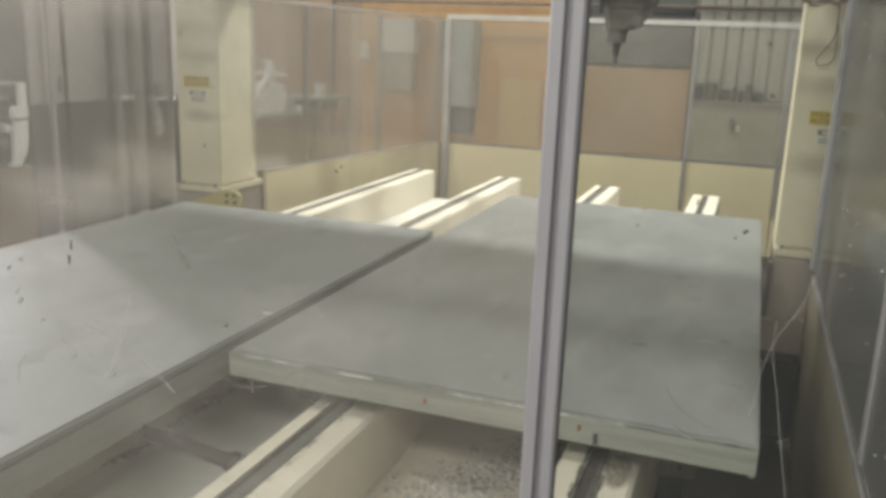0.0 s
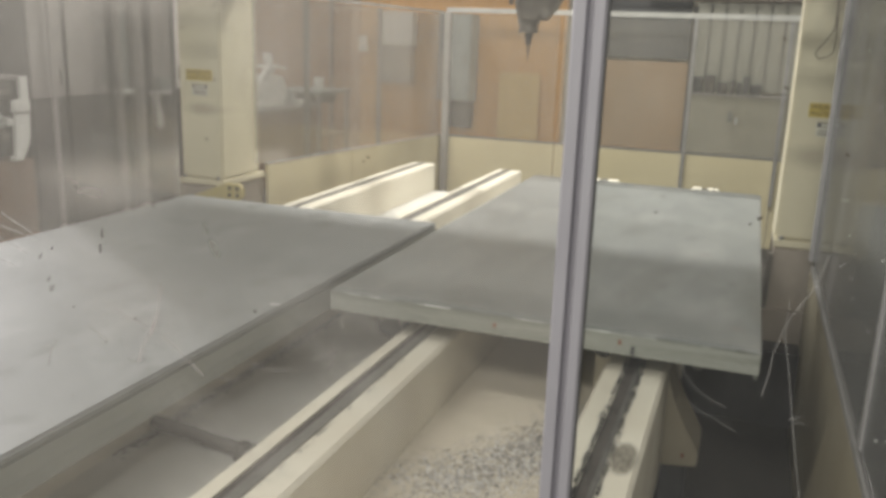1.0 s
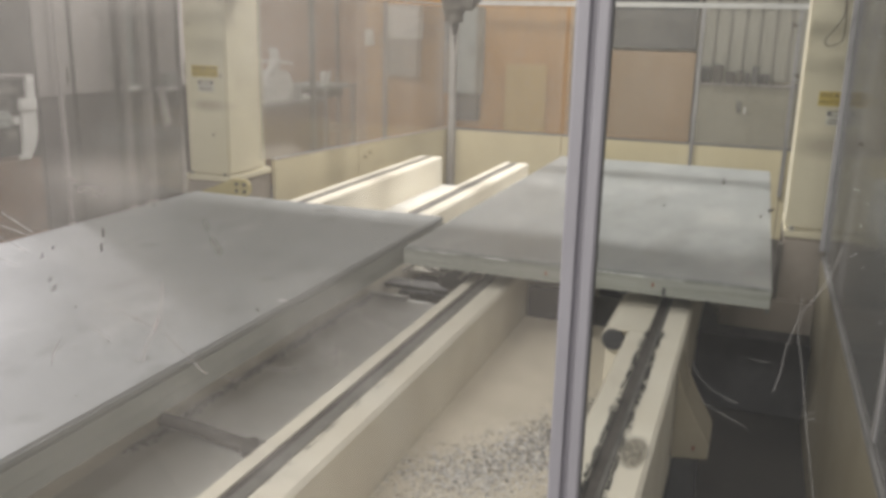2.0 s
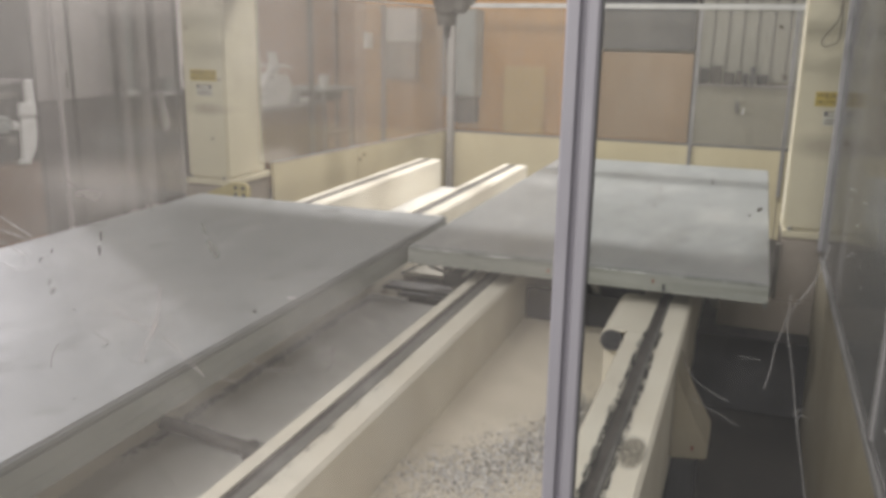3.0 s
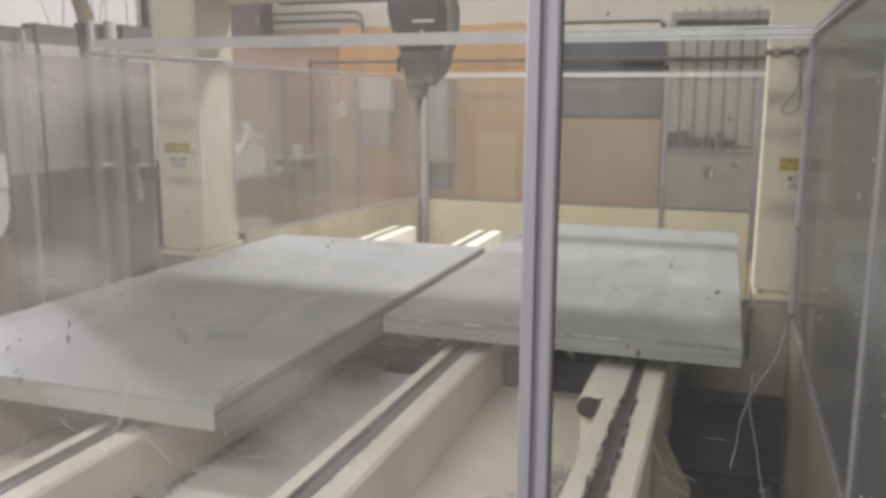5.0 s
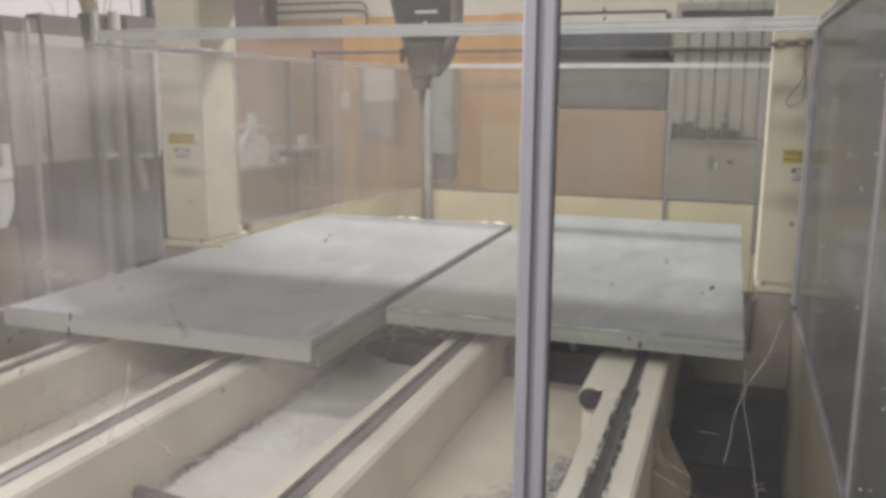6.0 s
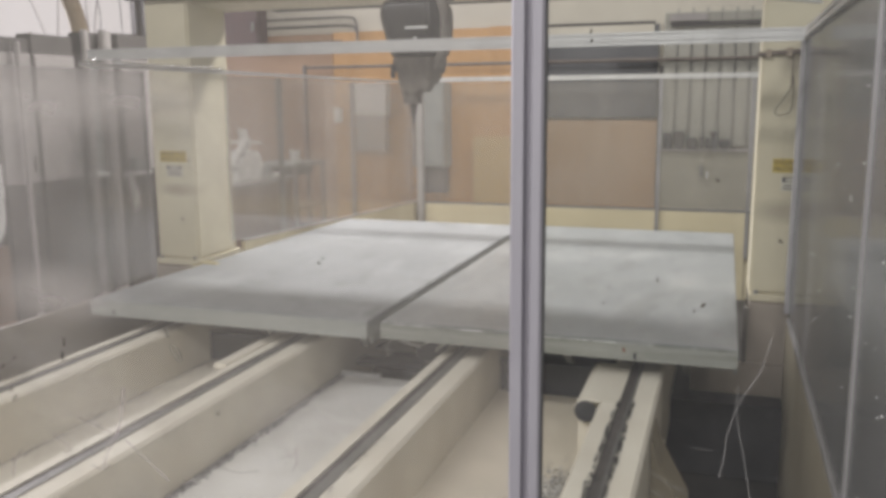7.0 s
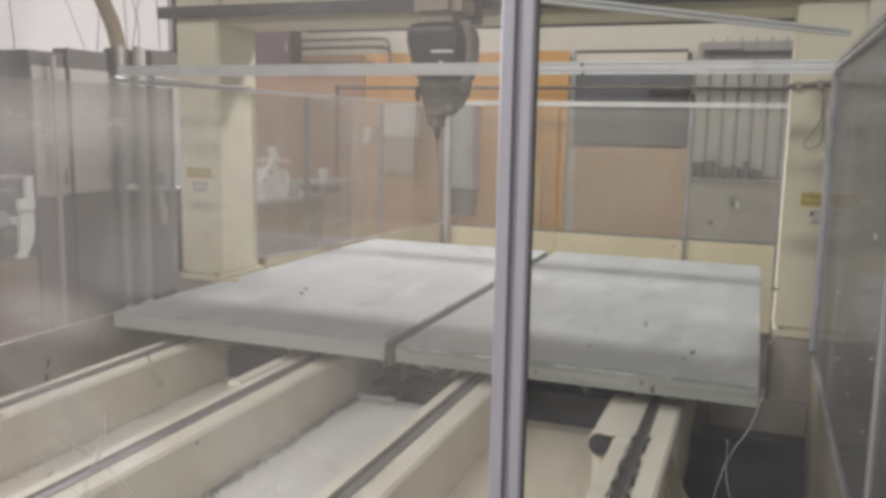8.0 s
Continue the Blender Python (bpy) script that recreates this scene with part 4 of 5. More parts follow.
rr2 = random.Random(21)
# Grey flakes stand for both dirt and the ragged gap shadow beside the beam.
lint = [(-1.875 + abs(rr2.gauss(0, 0.012)), rr2.uniform(2.9, 4.64), 0.012, 0.03, TRAY_Z) for k in range(120)]
flakes("lint_gap_shade", lint, 2600, 0.007, LINT_SHADE, "ragged grey lint with the gap shadow at the bed beam's foot", 9)
lint = [(-2.65 + abs(rr2.gauss(0, 0.008)), rr2.uniform(2.9, 4.64), 0.006, 0.03, TRAY_Z) for k in range(60)]
flakes("grey_flakes_thin", lint, 600, 0.005, LINT_SHADE, "thin grey flakes along the foot of the bed beam", 10)

# scratches in the front sheet
def scratch(pane, points, radius, material=SCRATCH, label="whitened scratch"):
    part("scratch", tube([(x, FRONT_Y - 0.0022, z) for x, z in points], radius, 5), material, pane, label)


scratch(pane_b, [(-0.036, 1.630), (-0.044, 1.597), (-0.060, 1.566), (-0.0625, 1.548), (-0.055, 1.513), (-0.044, 1.455), (-0.030, 1.388), (-0.015, 1.32)], 0.00056)
scratch(pane_b, [(-0.063, 1.580), (-0.0635, 1.560), (-0.0705, 1.530), (-0.072, 1.510), (-0.076, 1.486)], 0.00050)
scratch(pane_b, [(-0.151, 1.503), (-0.145, 1.492), (-0.133, 1.480), (-0.118, 1.472), (-0.106, 1.468)], 0.00037)
scratch(pane_b, [(-0.141, 1.466), (-0.128, 1.459), (-0.116, 1.454), (-0.095, 1.444)], 0.00031)
scratch(pane_b, [(-0.101, 1.515), (-0.092, 1.5135), (-0.082, 1.514)], 0.00037)
scratch(pane_b, [(-0.050, 1.466), (-0.045, 1.468), (-0.039, 1.472)], 0.00043)
scratch(pane_b, [(-0.045, 1.462), (-0.040, 1.465), (-0.036, 1.463)], 0.00043)
for points, radius in (([(-0.766, 1.505), (-0.767, 1.493), (-0.774, 1.461), (-0.784, 1.438)], 0.0022), ([(-0.776, 1.455), (-0.784, 1.438), (-0.797, 1.418), (-0.804, 1.396)], 0.0026),
                       ([(-0.838, 1.460), (-0.830, 1.457), (-0.788, 1.445)], 0.0013), ([(-0.768, 1.437), (-0.752, 1.426), (-0.728, 1.408), (-0.709, 1.393)], 0.0015),
                       ([(-0.880, 1.431), (-0.873, 1.427), (-0.853, 1.416)], 0.0012), ([(-0.935, 1.403), (-0.948, 1.385), (-0.953, 1.365)], 0.0013),
                       ([(-0.823, 1.398), (-0.812, 1.394), (-0.803, 1.396)], 0.0008), ([(-0.645, 1.424), (-0.631, 1.420), (-0.610, 1.417), (-0.583, 1.423)], 0.0009),
                       ([(-0.690, 1.397), (-0.672, 1.394), (-0.662, 1.396)], 0.0009), ([(-0.530, 1.462), (-0.533, 1.452), (-0.532, 1.440), (-0.540, 1.428)], 0.0008), ([(-0.558, 1.440), (-0.534, 1.451), (-0.522, 1.460)], 0.0006)):
    scratch(pane_a, points, radius, STREAK, "grey rubbed streak")

# rubbed dust on the front sheet
SMEAR = dust_smear("rubbed_dust", (0.62, 0.60, 0.585), 0.28, 3.0, (1, 1, 2.0))
SMEAR_THICK = dust_smear("thick_rubbed_dust", (0.54, 0.505, 0.485), 0.52, 3.0, (1, 1, 2.0))
for k, (x, z, w, h, lean) in enumerate(((-0.87, 1.612, 0.15, 0.055, 0), (-0.84, 1.618, 0.13, 0.05, 5), (-0.90, 1.535, 0.19, 0.085, 10), (-0.80, 1.46, 0.20, 0.075, -8), (-0.50, 1.50, 0.13, 0.05, 15), (-0.95, 1.80, 0.16, 0.16, 0), (-0.86, 1.85, 0.16, 0.07, 0), (-0.74, 1.855, 0.15, 0.06, 0), (-0.62, 1.80, 0.12, 0.14, 5), (-0.547, 1.457, 0.16, 0.07, 35), (-0.694, 1.316, 0.20, 0.07, 20))):
    pane = pane_b if x > -0.25 else pane_a
    bm = bmesh.new()
    bmesh.ops.create_circle(bm, cap_ends=True, segments=40, radius=1.0)
    me = bpy.data.meshes.new("dust_smear")
    bm.to_mesh(me)
    bm.free()
    me.materials.append(SMEAR_THICK if k in (0, 6, 7) else SMEAR)
    ob = new("dust_smear", me)
    ob.parent = pane
    ob["label"] = "rubbed veil of grey dust"
    ob.visible_shadow = False
    ob.matrix_local = Matrix.Translation(Vector((x, FRONT_Y + 0.003 + 0.0005 * k, z)) - ORIGIN[pane]) @ pose(0, 0, 0, 90, lean, 0) @ Matrix.Diagonal((w, h, 1, 1))

# dirt on the front sheet
for i, (x, z, s, a) in enumerate([(-0.098, 1.656, 0.0045, 0.6), (-0.1055, 1.650, 0.0022, 0.5), (-0.097, 1.815, 0.004, -0.7), (-0.09, 1.773, 0.0045, -0.5),
                                  (-0.208, 1.908, 0.004, 1.4), (-0.207, 1.900, 0.003, 1.2), (-0.19, 1.652, 0.0022, 0.2), (-0.14, 1.68, 0.002, 1.5),
                                  (-0.12, 1.75, 0.0022, 0.1), (-0.185, 1.668, 0.0016, 0.3), (-0.035, 1.72, 0.003, 1.3), (-0.16, 1.79, 0.0016, 0.0)]):
    speck(pane_b, x, z, s, a, i)
for i, (x, z, s, a) in enumerate([(-0.49, 1.68, 0.003, -0.8), (-0.63, 1.492, 0.002, 0.4), (-0.849, 1.556, 0.009, 1.5), (-0.853, 1.538, 0.011, 1.5), (-0.93, 1.528, 0.005, 1.2), (-0.95, 1.515, 0.008, 0.95),
                                  (-0.55, 1.60, 0.0016, 0.2), (-0.72, 1.44, 0.002, 0.4), (-0.76, 1.45, 0.002, 0.1), (-0.40, 1.55, 0.0018, 0.9), (-0.71, 1.45, 0.0025, 0.3), (-0.81, 1.45, 0.0025, 0.2), (-0.83, 1.42, 0.003, 0.1), (-0.91, 1.45, 0.003, 0.5), (-0.86, 1.41, 0.0025, 0.0)]):
    speck(pane_a, x, z, s, a, 40 + i, 0.10, THIN_MUD)

for i, (x, z, s, a, fl) in enumerate([(-0.697, 1.580, 0.012, -1.15, 0.22), (-0.684, 1.556, 0.02, -1.05, 0.28), (-0.935, 1.475, 0.010, 0.9, 0.3), (-0.94, 1.485, 0.008, 1.0, 0.25), (-0.77, 1.6, 0.006, -1.3, 0.25)]):
    speck(pane_a, x, z, s, a, 90 + i, fl, SMUDGE)
for pts in ([(-1.04, 1.553), (-1.0, 1.546), (-0.968, 1.540)], [(-1.01, 1.566), (-0.985, 1.555), (-0.962, 1.545)], [(-1.025, 1.535), (-1.0, 1.527), (-0.975, 1.518)], [(-1.05, 1.50), (-1.02, 1.503), (-0.99, 1.495)]):
    part("fibre", tube([(x, FRONT_Y - 0.003, z) for x, z in pts], 0.0007, 5), FIBRE, pane_a, "pale fibre")

for i, (x, z, s, a) in enumerate([(-0.822, 1.511, 0.0022, 0.0), (-0.955, 1.429, 0.0016, 0.7), (-0.902, 1.454, 0.0020, 1.4), (-0.805, 1.453, 0.0022, 0.6), (-0.854, 1.414, 0.0016, 1.3), (-0.909, 1.399, 0.0020, 0.5), (-0.795, 1.401, 0.0022, 1.2), (-0.707, 1.455, 0.0016, 0.4), (-0.916, 1.329, 0.0020, 1.1), (-0.495, 1.675, 0.0028, -0.8), (-0.633, 1.488, 0.0028, -0.8)]):
    speck(pane_a, x, z, s, a, 140 + i)
for i, (x, z, s, a) in enumerate([(-0.140, 1.677, 0.0024, 0.6), (-0.033, 1.719, 0.0024, 0.0)]):
    speck(pane_b, x, z, s, a, 170 + i)

# flecks on the side sheet
r2 = random.Random(12)
bits = bmesh.new()
for _ in range(70):
    y, z = r2.uniform(2.2, 5.1), r2.uniform(0.9, 2.05)
    q = r2.choice((0.001, 0.0015, 0.002, 0.0035)) * r2.uniform(0.8, 1.3)
    box(RIGHT_X - 0.005, RIGHT_X - 0.0025, y, y + q * 1.5, z, z + q, bits)
grit = bmesh.new()
for _ in range(22):
    y, z = r2.uniform(2.4, 5.1), r2.uniform(0.95, 2.05)
    q = r2.uniform(0.001, 0.003)
    box(RIGHT_X - 0.005, RIGHT_X - 0.0025, y, y + q * 2.4, z, z + q, grit)
tagged(part("dark_grit", grit, MUD, None), "dark grit stuck on the grimy side sheet", "grit", kind="stuff")
tagged(part("paint_flecks", bits, WHITE, None), "pale paint flecks stuck on the grimy side sheet", "flecks", kind="stuff")

# ---- along the back wall ----
def board(name, x0, x1, z0, z1, y, material, label, category, thick=0.02, group=""):
    ob = thing(name, ((x0 + x1) / 2, y, z0), label, category, group)
    part("sheet", box(x0, x1, y - thick, y, z0, z1), material, ob, "", 0.003)
    return ob


for k, (x0, x1, z1, d, m) in enumerate([(-5.75, -4.55, 2.88, 12.70, ORANGE), (-4.54, -3.30, 2.87, 12.68, ORANGE), (-3.298, -2.62, 2.885, 12.68, ORANGE)]):
    board("plywood_sheet", x0, x1, 0.0, z1, d, m, "tall orange plywood sheet standing against the wall", "plywood sheet", 0.025, "plywood sheets by the wall")
board("plywood_sheet", -3.53, -2.94, 0.0, 1.36, 12.60, ORANGE_PALE, "shorter pale orange board leaning on plywood", "plywood sheet", 0.02, "plywood sheets by the wall")
board("plywood_sheet", -2.46, -0.97, 0.0, 1.585, 12.60, PLY, "beige plywood sheet standing below the slate board", "plywood sheet", 0.025, "plywood sheets by the wall")
slate = thing("slate_board", (-1.75, 12.66, 1.62), "dark slate grey board in a pale frame on the wall", "board")
part("sheet", box(-2.52, -0.985, 12.64, 12.66, 1.62, 2.84), SLATE, slate)
part("frame", box(-2.56, -2.521, 12.63, 12.67, 1.60, 2.88), BOXGREY, slate)
part("frame", box(-2.52, -1.04, 12.63, 12.67, 2.842, 2.88), LOCKER_DARK, slate)
part("header", box(-2.515, -1.05, 12.622, 12.638, 2.66, 2.84), WALL, slate, "pale upper strip", 0.004)
part("shelf_box", box(-1.52, -1.0, 12.57, 12.638, 2.28, 2.40), DARK, slate, "dark flat box", 0.01)
trim = thing("wall_batten", (-0.93, 12.6, 0.5), "dark upright batten between boards", "batten")
part("batten", box(-0.965, -0.90, 12.56, 12.62, 0.0, 2.3), LOCKER_DARK, trim)

tube_rack = thing("tube_rack", (-0.35, 12.5, 1.2), "row of pale upright panels in a rack behind the screen", "rack")
for k in range(7):
    x = -0.90 + k * 0.178
    part("panel", box(x, x + 0.155, 12.42, 12.46, 1.25, 2.95), RACK, tube_rack, "", 0.01)
    part("gap_bar", box(x + 0.158, x + 0.172, 12.43, 12.45, 1.25, 3.0), SLATE, tube_rack)
part("top_bar", box(-0.83, 0.27, 12.38, 12.415, 2.78, 2.83), LOCKER_DARK, tube_rack)
part("top_box", box(-0.83, -0.38, 12.36, 12.415, 2.835, 2.93), LOCKER, tube_rack, "dusty flat box", 0.01)

cabinet = thing("metal_cabinet", (-0.33, 12.2, 0.0), "cream metal cabinet with cluttered top by the wall", "cabinet")
part("body", box(-0.90, 0.28, 12.15, 12.40, 0.0, 1.20), CABINET, cabinet, "", 0.01)
part("top", box(-0.92, 0.30, 12.12, 12.41, 1.202, 1.23), LOCKER, cabinet, "", 0.004)
part("handle", box(-0.40, -0.34, 12.10, 12.149, 0.89, 1.03), STEEL, cabinet, "", 0.01)
part("handle", box(-0.31, -0.28, 12.11, 12.149, 0.86, 0.96), WHITE, cabinet, "", 0.01)
r3 = random.Random(5)
x = -0.86
while x < -0.15:
    w, hgt = r3.uniform(0.05, 0.15), r3.uniform(0.10, 0.22)
    box_ob = thing("parts_bin", (x, 12.25, 1.23), "small dark parts bin on the metal cabinet", "bin", "bins on the cabinet")
    bm = box(x, x + w, 12.16, 12.32, 1.232, 1.232 + hgt)
    part("bin", bm, r3.choice((LOCKER_DARK, SLATE, DARK)), box_ob, "", 0.012)
    part("lip", box(x - 0.004, x + w + 0.004, 12.155, 12.325, 1.232 + hgt, 1.232 + hgt + 0.012), SLATE, box_ob)
    x += w + r3.uniform(0.008, 0.03)

ebox = thing("electrical_box", (-4.11, 12.5, 0.91), "grey steel electrical box on the orange sheets", "electrical box")
part("body", box(-4.36, -3.87, 12.28, 12.63, 0.93, 2.12), BOXGREY, ebox, "", 0.012)
part("door", box(-4.33, -3.895, 12.262, 12.279, 0.96, 2.09), BOXGREY, ebox, "", 0.004)
part("latch", box(-3.96, -3.93, 12.25, 12.261, 1.45, 1.58), STEEL, ebox)
part("cable_tray", box(-4.30, -3.90, 12.40, 12.60, 0.55, 0.928), LOCKER_DARK, ebox)
wbox = thing("wall_panel_box", (-5.0, 12.5, 1.3), "white upper panel above a grey lower panel on the wall", "wall box")
part("upper", box(-5.33, -4.82, 12.45, 12.64, 1.66, 2.13), WHITE, wbox, "", 0.01)
part("lower", box(-5.31, -4.84, 12.46, 12.64, 1.12, 1.655), BOXGREY, wbox, "", 0.01)
lampw = thing("wall_switch", (-5.66, 12.6, 1.55), "small white switch box on the brown wall", "switch")
part("body", box(-5.74, -5.62, 12.6, 12.74, 1.55, 1.78), WHITE, lampw, "", 0.01)

structure("wall_brown", box(-8.1, -5.77, 12.69, 12.745, 0.0, 2.86), mat("brown_wall_board", (0.42, 0.265, 0.165), (0.33, 0.20, 0.12), 0.7, 1.0, 20), "brown boarded lower part of the back wall", "wall")
dbox = thing("breaker_cabinet", (-7.2, 12.5, 2.68), "dark maroon breaker cabinet high on the wall", "cabinet")
part("body", box(-7.56, -6.85, 12.45, 12.69, 2.68, 3.30), mat("maroon_enamel", (0.10, 0.06, 0.06), (0.07, 0.045, 0.045), 0.5), dbox, "", 0.012)
part("door", box(-7.52, -6.89, 12.435, 12.449, 2.72, 3.26), mat("maroon_door", (0.12, 0.07, 0.07), (0.08, 0.05, 0.05), 0.45), dbox, "", 0.004)
part("latch", box(-6.98, -6.94, 12.42, 12.434, 2.92, 3.05), STEEL, dbox)
for k, z in enumerate((2.97, 3.09)):
    cd = thing("conduit", (-6.1, 12.68, z), "thin grey conduit bending along the wall", "conduit", "conduits on the wall")
    smooth(part("pipe", tube([(-6.84, 12.65, z), (-6.0, 12.65, z + 0.005), (-5.5, 12.65, z + 0.002), (-5.36, 12.65, z - 0.05), (-5.33, 12.65, z - 0.25)], 0.018, 8), LOCKER_DARK, cd))
duct = thing("cable_duct", (-6.1, 12.7, 2.72), "dark cable duct along the wall", "duct")
part("duct", box(-6.84, -5.6, 12.64, 12.74, 2.70, 2.77), BROWN, duct, "", 0.004)
# ---- workshop to the left ----
bench = thing("workbench", (-5.4, 9.3, 0.0), "brown boarded workbench behind the side screen", "workbench")
part("worktop", box(-6.1, -5.0, 8.45, 9.97, 0.945, 0.985), LOCKER, bench, "", 0.006)
part("front_panel", box(-5.06, -5.03, 8.5, 9.94, 0.12, 0.944), BROWN, bench)
part("side_panel", box(-6.05, -5.061, 8.6, 8.63, 0.0, 0.944), BROWN, bench)
for y in (8.64, 9.74):
    part("leg", box(-5.12, -5.062, y, y + 0.05, 0.0, 0.944), LOCKER_DARK, bench)
console = thing("control_console", (-5.3, 9.1, 0.985), "white control console with slanted perforated panel and prongs", "control console")
part("body", prism([(8.87, 0.987), (9.40, 0.987), (9.47, 1.16), (9.38, 1.31), (9.16, 1.33), (8.96, 1.14)], "x", -5.55, -5.12), WHITE, console, "dusty white body", 0.012)
slab = part("slanted_panel", prism([(8.76, 1.20), (8.86, 1.155), (8.93, 1.165), (9.17, 1.41), (9.15, 1.45), (9.02, 1.46), (8.80, 1.27)], "x", -5.118, -5.085), WHITE_CLEAN, console, "white slanted panel", 0.008)
for y, z in ((8.865, 1.225), (8.935, 1.29), (8.985, 1.30), (9.01, 1.355), (9.075, 1.40)):
    part("hole", prism([(y + 0.022 * math.cos(a), z + 0.017 * math.sin(a)) for a in np.linspace(0, 2 * math.pi, 11)[:-1]], "x", -5.086, -5.081), LOCKER_DARK, slab)
part("bar", prism([(8.74, 1.415), (9.15, 1.415), (9.48, 1.385), (9.48, 1.405), (9.15, 1.447), (8.74, 1.447)], "x", -5.16, -5.12), WHITE, console, "", 0.006)
part("prong", prism([(9.14, 1.33), (9.20, 1.33), (9.13, 1.56), (9.07, 1.575)], "x", -5.20, -5.165), WHITE, console, "", 0.006)
part("prong", prism([(9.19, 1.33), (9.30, 1.33), (9.325, 1.45), (9.28, 1.565), (9.24, 1.55), (9.22, 1.44)], "x", -5.25, -5.205), WHITE, console, "", 0.006)
tray_box = thing("parts_box", (-5.3, 9.57, 0.985), "small grey box beside the control console", "box")
part("body", prism([(9.50, 0.987), (9.62, 0.987), (9.61, 1.12), (9.53, 1.15)], "x", -5.5, -5.1), BOXGREY, tray_box, "", 0.008)
papers = thing("paper_stack", (-5.3, 9.76, 0.985), "low stack of pale paper on the bench", "paper")
for k in range(3):
    part("sheet", box(-5.32, -5.08, 9.66 + 0.01 * k, 9.83 - 0.005 * k, 0.987 + 0.016 * k, 1.0 + 0.016 * k), WHITE, papers, "", 0.002)

stand = thing("side_table", (-5.3, 10.2, 0.0), "small grey metal table by the workbench", "table")
part("tabletop", box(-5.7, -5.0, 10.02, 10.85, 1.075, 1.11), BOXGREY, stand, "", 0.006)
for x, y in ((-5.06, 10.03), (-5.06, 10.78), (-5.66, 10.03), (-5.66, 10.78)):
    part("leg", box(x, x + 0.045, y, y + 0.045, 0.0, 1.074), LOCKER, stand)
part("shelf", box(-5.61, -5.02, 10.08, 10.77, 0.55, 0.58), BROWN, stand)
part("drawer", box(-5.6, -5.03, 10.08, 10.50, 0.97, 1.073), LOCKER_DARK, stand, "dark drawer", 0.006)
cup = thing("cup", (-5.15, 10.27, 1.11), "white paper cup on the small table", "cup")
smooth(part("cup", lathe(-5.15, 10.27, [(0.05, 1.112), (0.07, 1.27), (0.064, 1.27), (0.046, 1.125)], 18), WHITE, cup))

for y0, y1, top, m_up, label in ((5.68, 6.02, 2.33, LOCKER, "tall grey steel locker with dark lower door"), (6.04, 6.47, 2.37, LOCKER, "tall grey steel locker with dark lower door"),
                                 (6.58, 6.80, 2.42, BOXGREY, "narrow pale grey steel locker"), (7.0, 7.41, 2.44, LOCKER, "tall grey steel locker with dark lower door")):
    lk = thing("locker", (-5.3, (y0 + y1) / 2, 0.0), label, "locker", "lockers beside the machine")
    part("carcass", box(-5.16 if y0 > 6 else -5.60, -5.02, y0, y1, 0.0, top), LOCKER_DARK, lk, "", 0.008)
    part("upper_door", box(-5.018, -5.0, y0 + 0.01, y1 - 0.01, 1.27, 2.22), m_up, lk, "", 0.004)
    part("lower_door", box(-5.018, -5.0, y0 + 0.01, y1 - 0.01, 0.05, 1.265), DOOR_DARK, lk, "", 0.004)
    part("handle", box(-4.998, -4.98, y1 - 0.06, y1 - 0.04, 1.35, 1.47), STEEL, lk)
for y, r_, top in ((6.53, 0.03, 2.43), (6.757, 0.052, 2.44), (6.24, 0.012, 2.40), (6.20, 0.012, 2.38), (5.84, 0.02, 2.3)):
    x = -4.95 if r_ > 0.015 else -5.20
    pp = thing("upright_pipe", (x, y, 0.0), "pale upright steel pipe before the lockers", "pipe", "upright pipes")
    smooth(part("pipe", lathe(x, y, [(r_, 0.01), (r_, top)], 14), LOCKER, pp))
    smooth(part("flange", lathe(x, y, [(r_ + 0.04, 0.0), (r_ + 0.04, 0.012)], 14), STEEL, pp))
ledge = thing("wall_shelf", (-4.97, 6.64, 1.26), "small pale shelf on the narrow locker", "shelf", "shelves on the lockers")
part("shelf", box(-4.998, -4.90, 6.52, 6.66, 1.265, 1.30), WHITE, ledge, "", 0.004)
ledge2 = thing("wall_shelf", (-4.97, 7.12, 1.24), "small pale shelf with a grey box", "shelf", "shelves on the lockers")
part("shelf", box(-4.998, -4.90, 6.93, 7.19, 1.24, 1.268), WHITE, ledge2, "", 0.004)
cl = thing("switch_box", (-4.96, 7.16, 1.27), "grey plastic box on the small shelf", "box")
part("body", box(-4.99, -4.91, 7.0, 7.19, 1.27, 1.385), BOXGREY, cl, "", 0.006)
rag = thing("hanging_rag", (-4.93, 7.0, 0.93), "white folded rag hanging below the small shelf", "rag")
part("cloth", prism([(6.93, 1.238), (6.975, 1.238), (7.015, 1.10), (7.045, 0.975), (6.985, 0.93), (6.96, 1.05)], "x", -4.965, -4.925), WHITE, rag, "", 0.006)
part("fold", prism([(6.94, 1.23), (6.96, 1.23), (7.015, 0.985), (6.995, 0.955)], "x", -4.923, -4.910), WHITE, rag, "", 0.003)

rack = thing("machine_stand", (-5.2, 5.5, 0.0), "white plastic machine parts stacked on a brown stand", "stand")
part("upright", box(-5.03, -5.0, 5.58, 5.658, 1.245, 1.43), WHITE, rack, "white plastic upright", 0.006)
part("block", prism([(5.50, 1.18), (5.655, 1.175), (5.660, 1.262), (5.51, 1.272)], "x", -5.025, -4.99), WHITE, rack, "white plastic block", 0.008)
part("body", prism([(5.50, 0.86), (5.575, 0.85), (5.635, 0.94), (5.657, 1.04), (5.657, 1.172), (5.525, 1.172), (5.515, 1.05)], "x", -5.035, -5.0), WHITE, rack, "white plastic body", 0.010)
part("neck", prism([(5.46, 1.09), (5.518, 1.08), (5.518, 1.14), (5.455, 1.15)], "x", -5.10, -5.02), WHITE, rack, "", 0.006)
part("foot", box(-5.04, -4.99, 5.475, 5.565, 0.84, 0.872), WHITE, rack, "", 0.006)
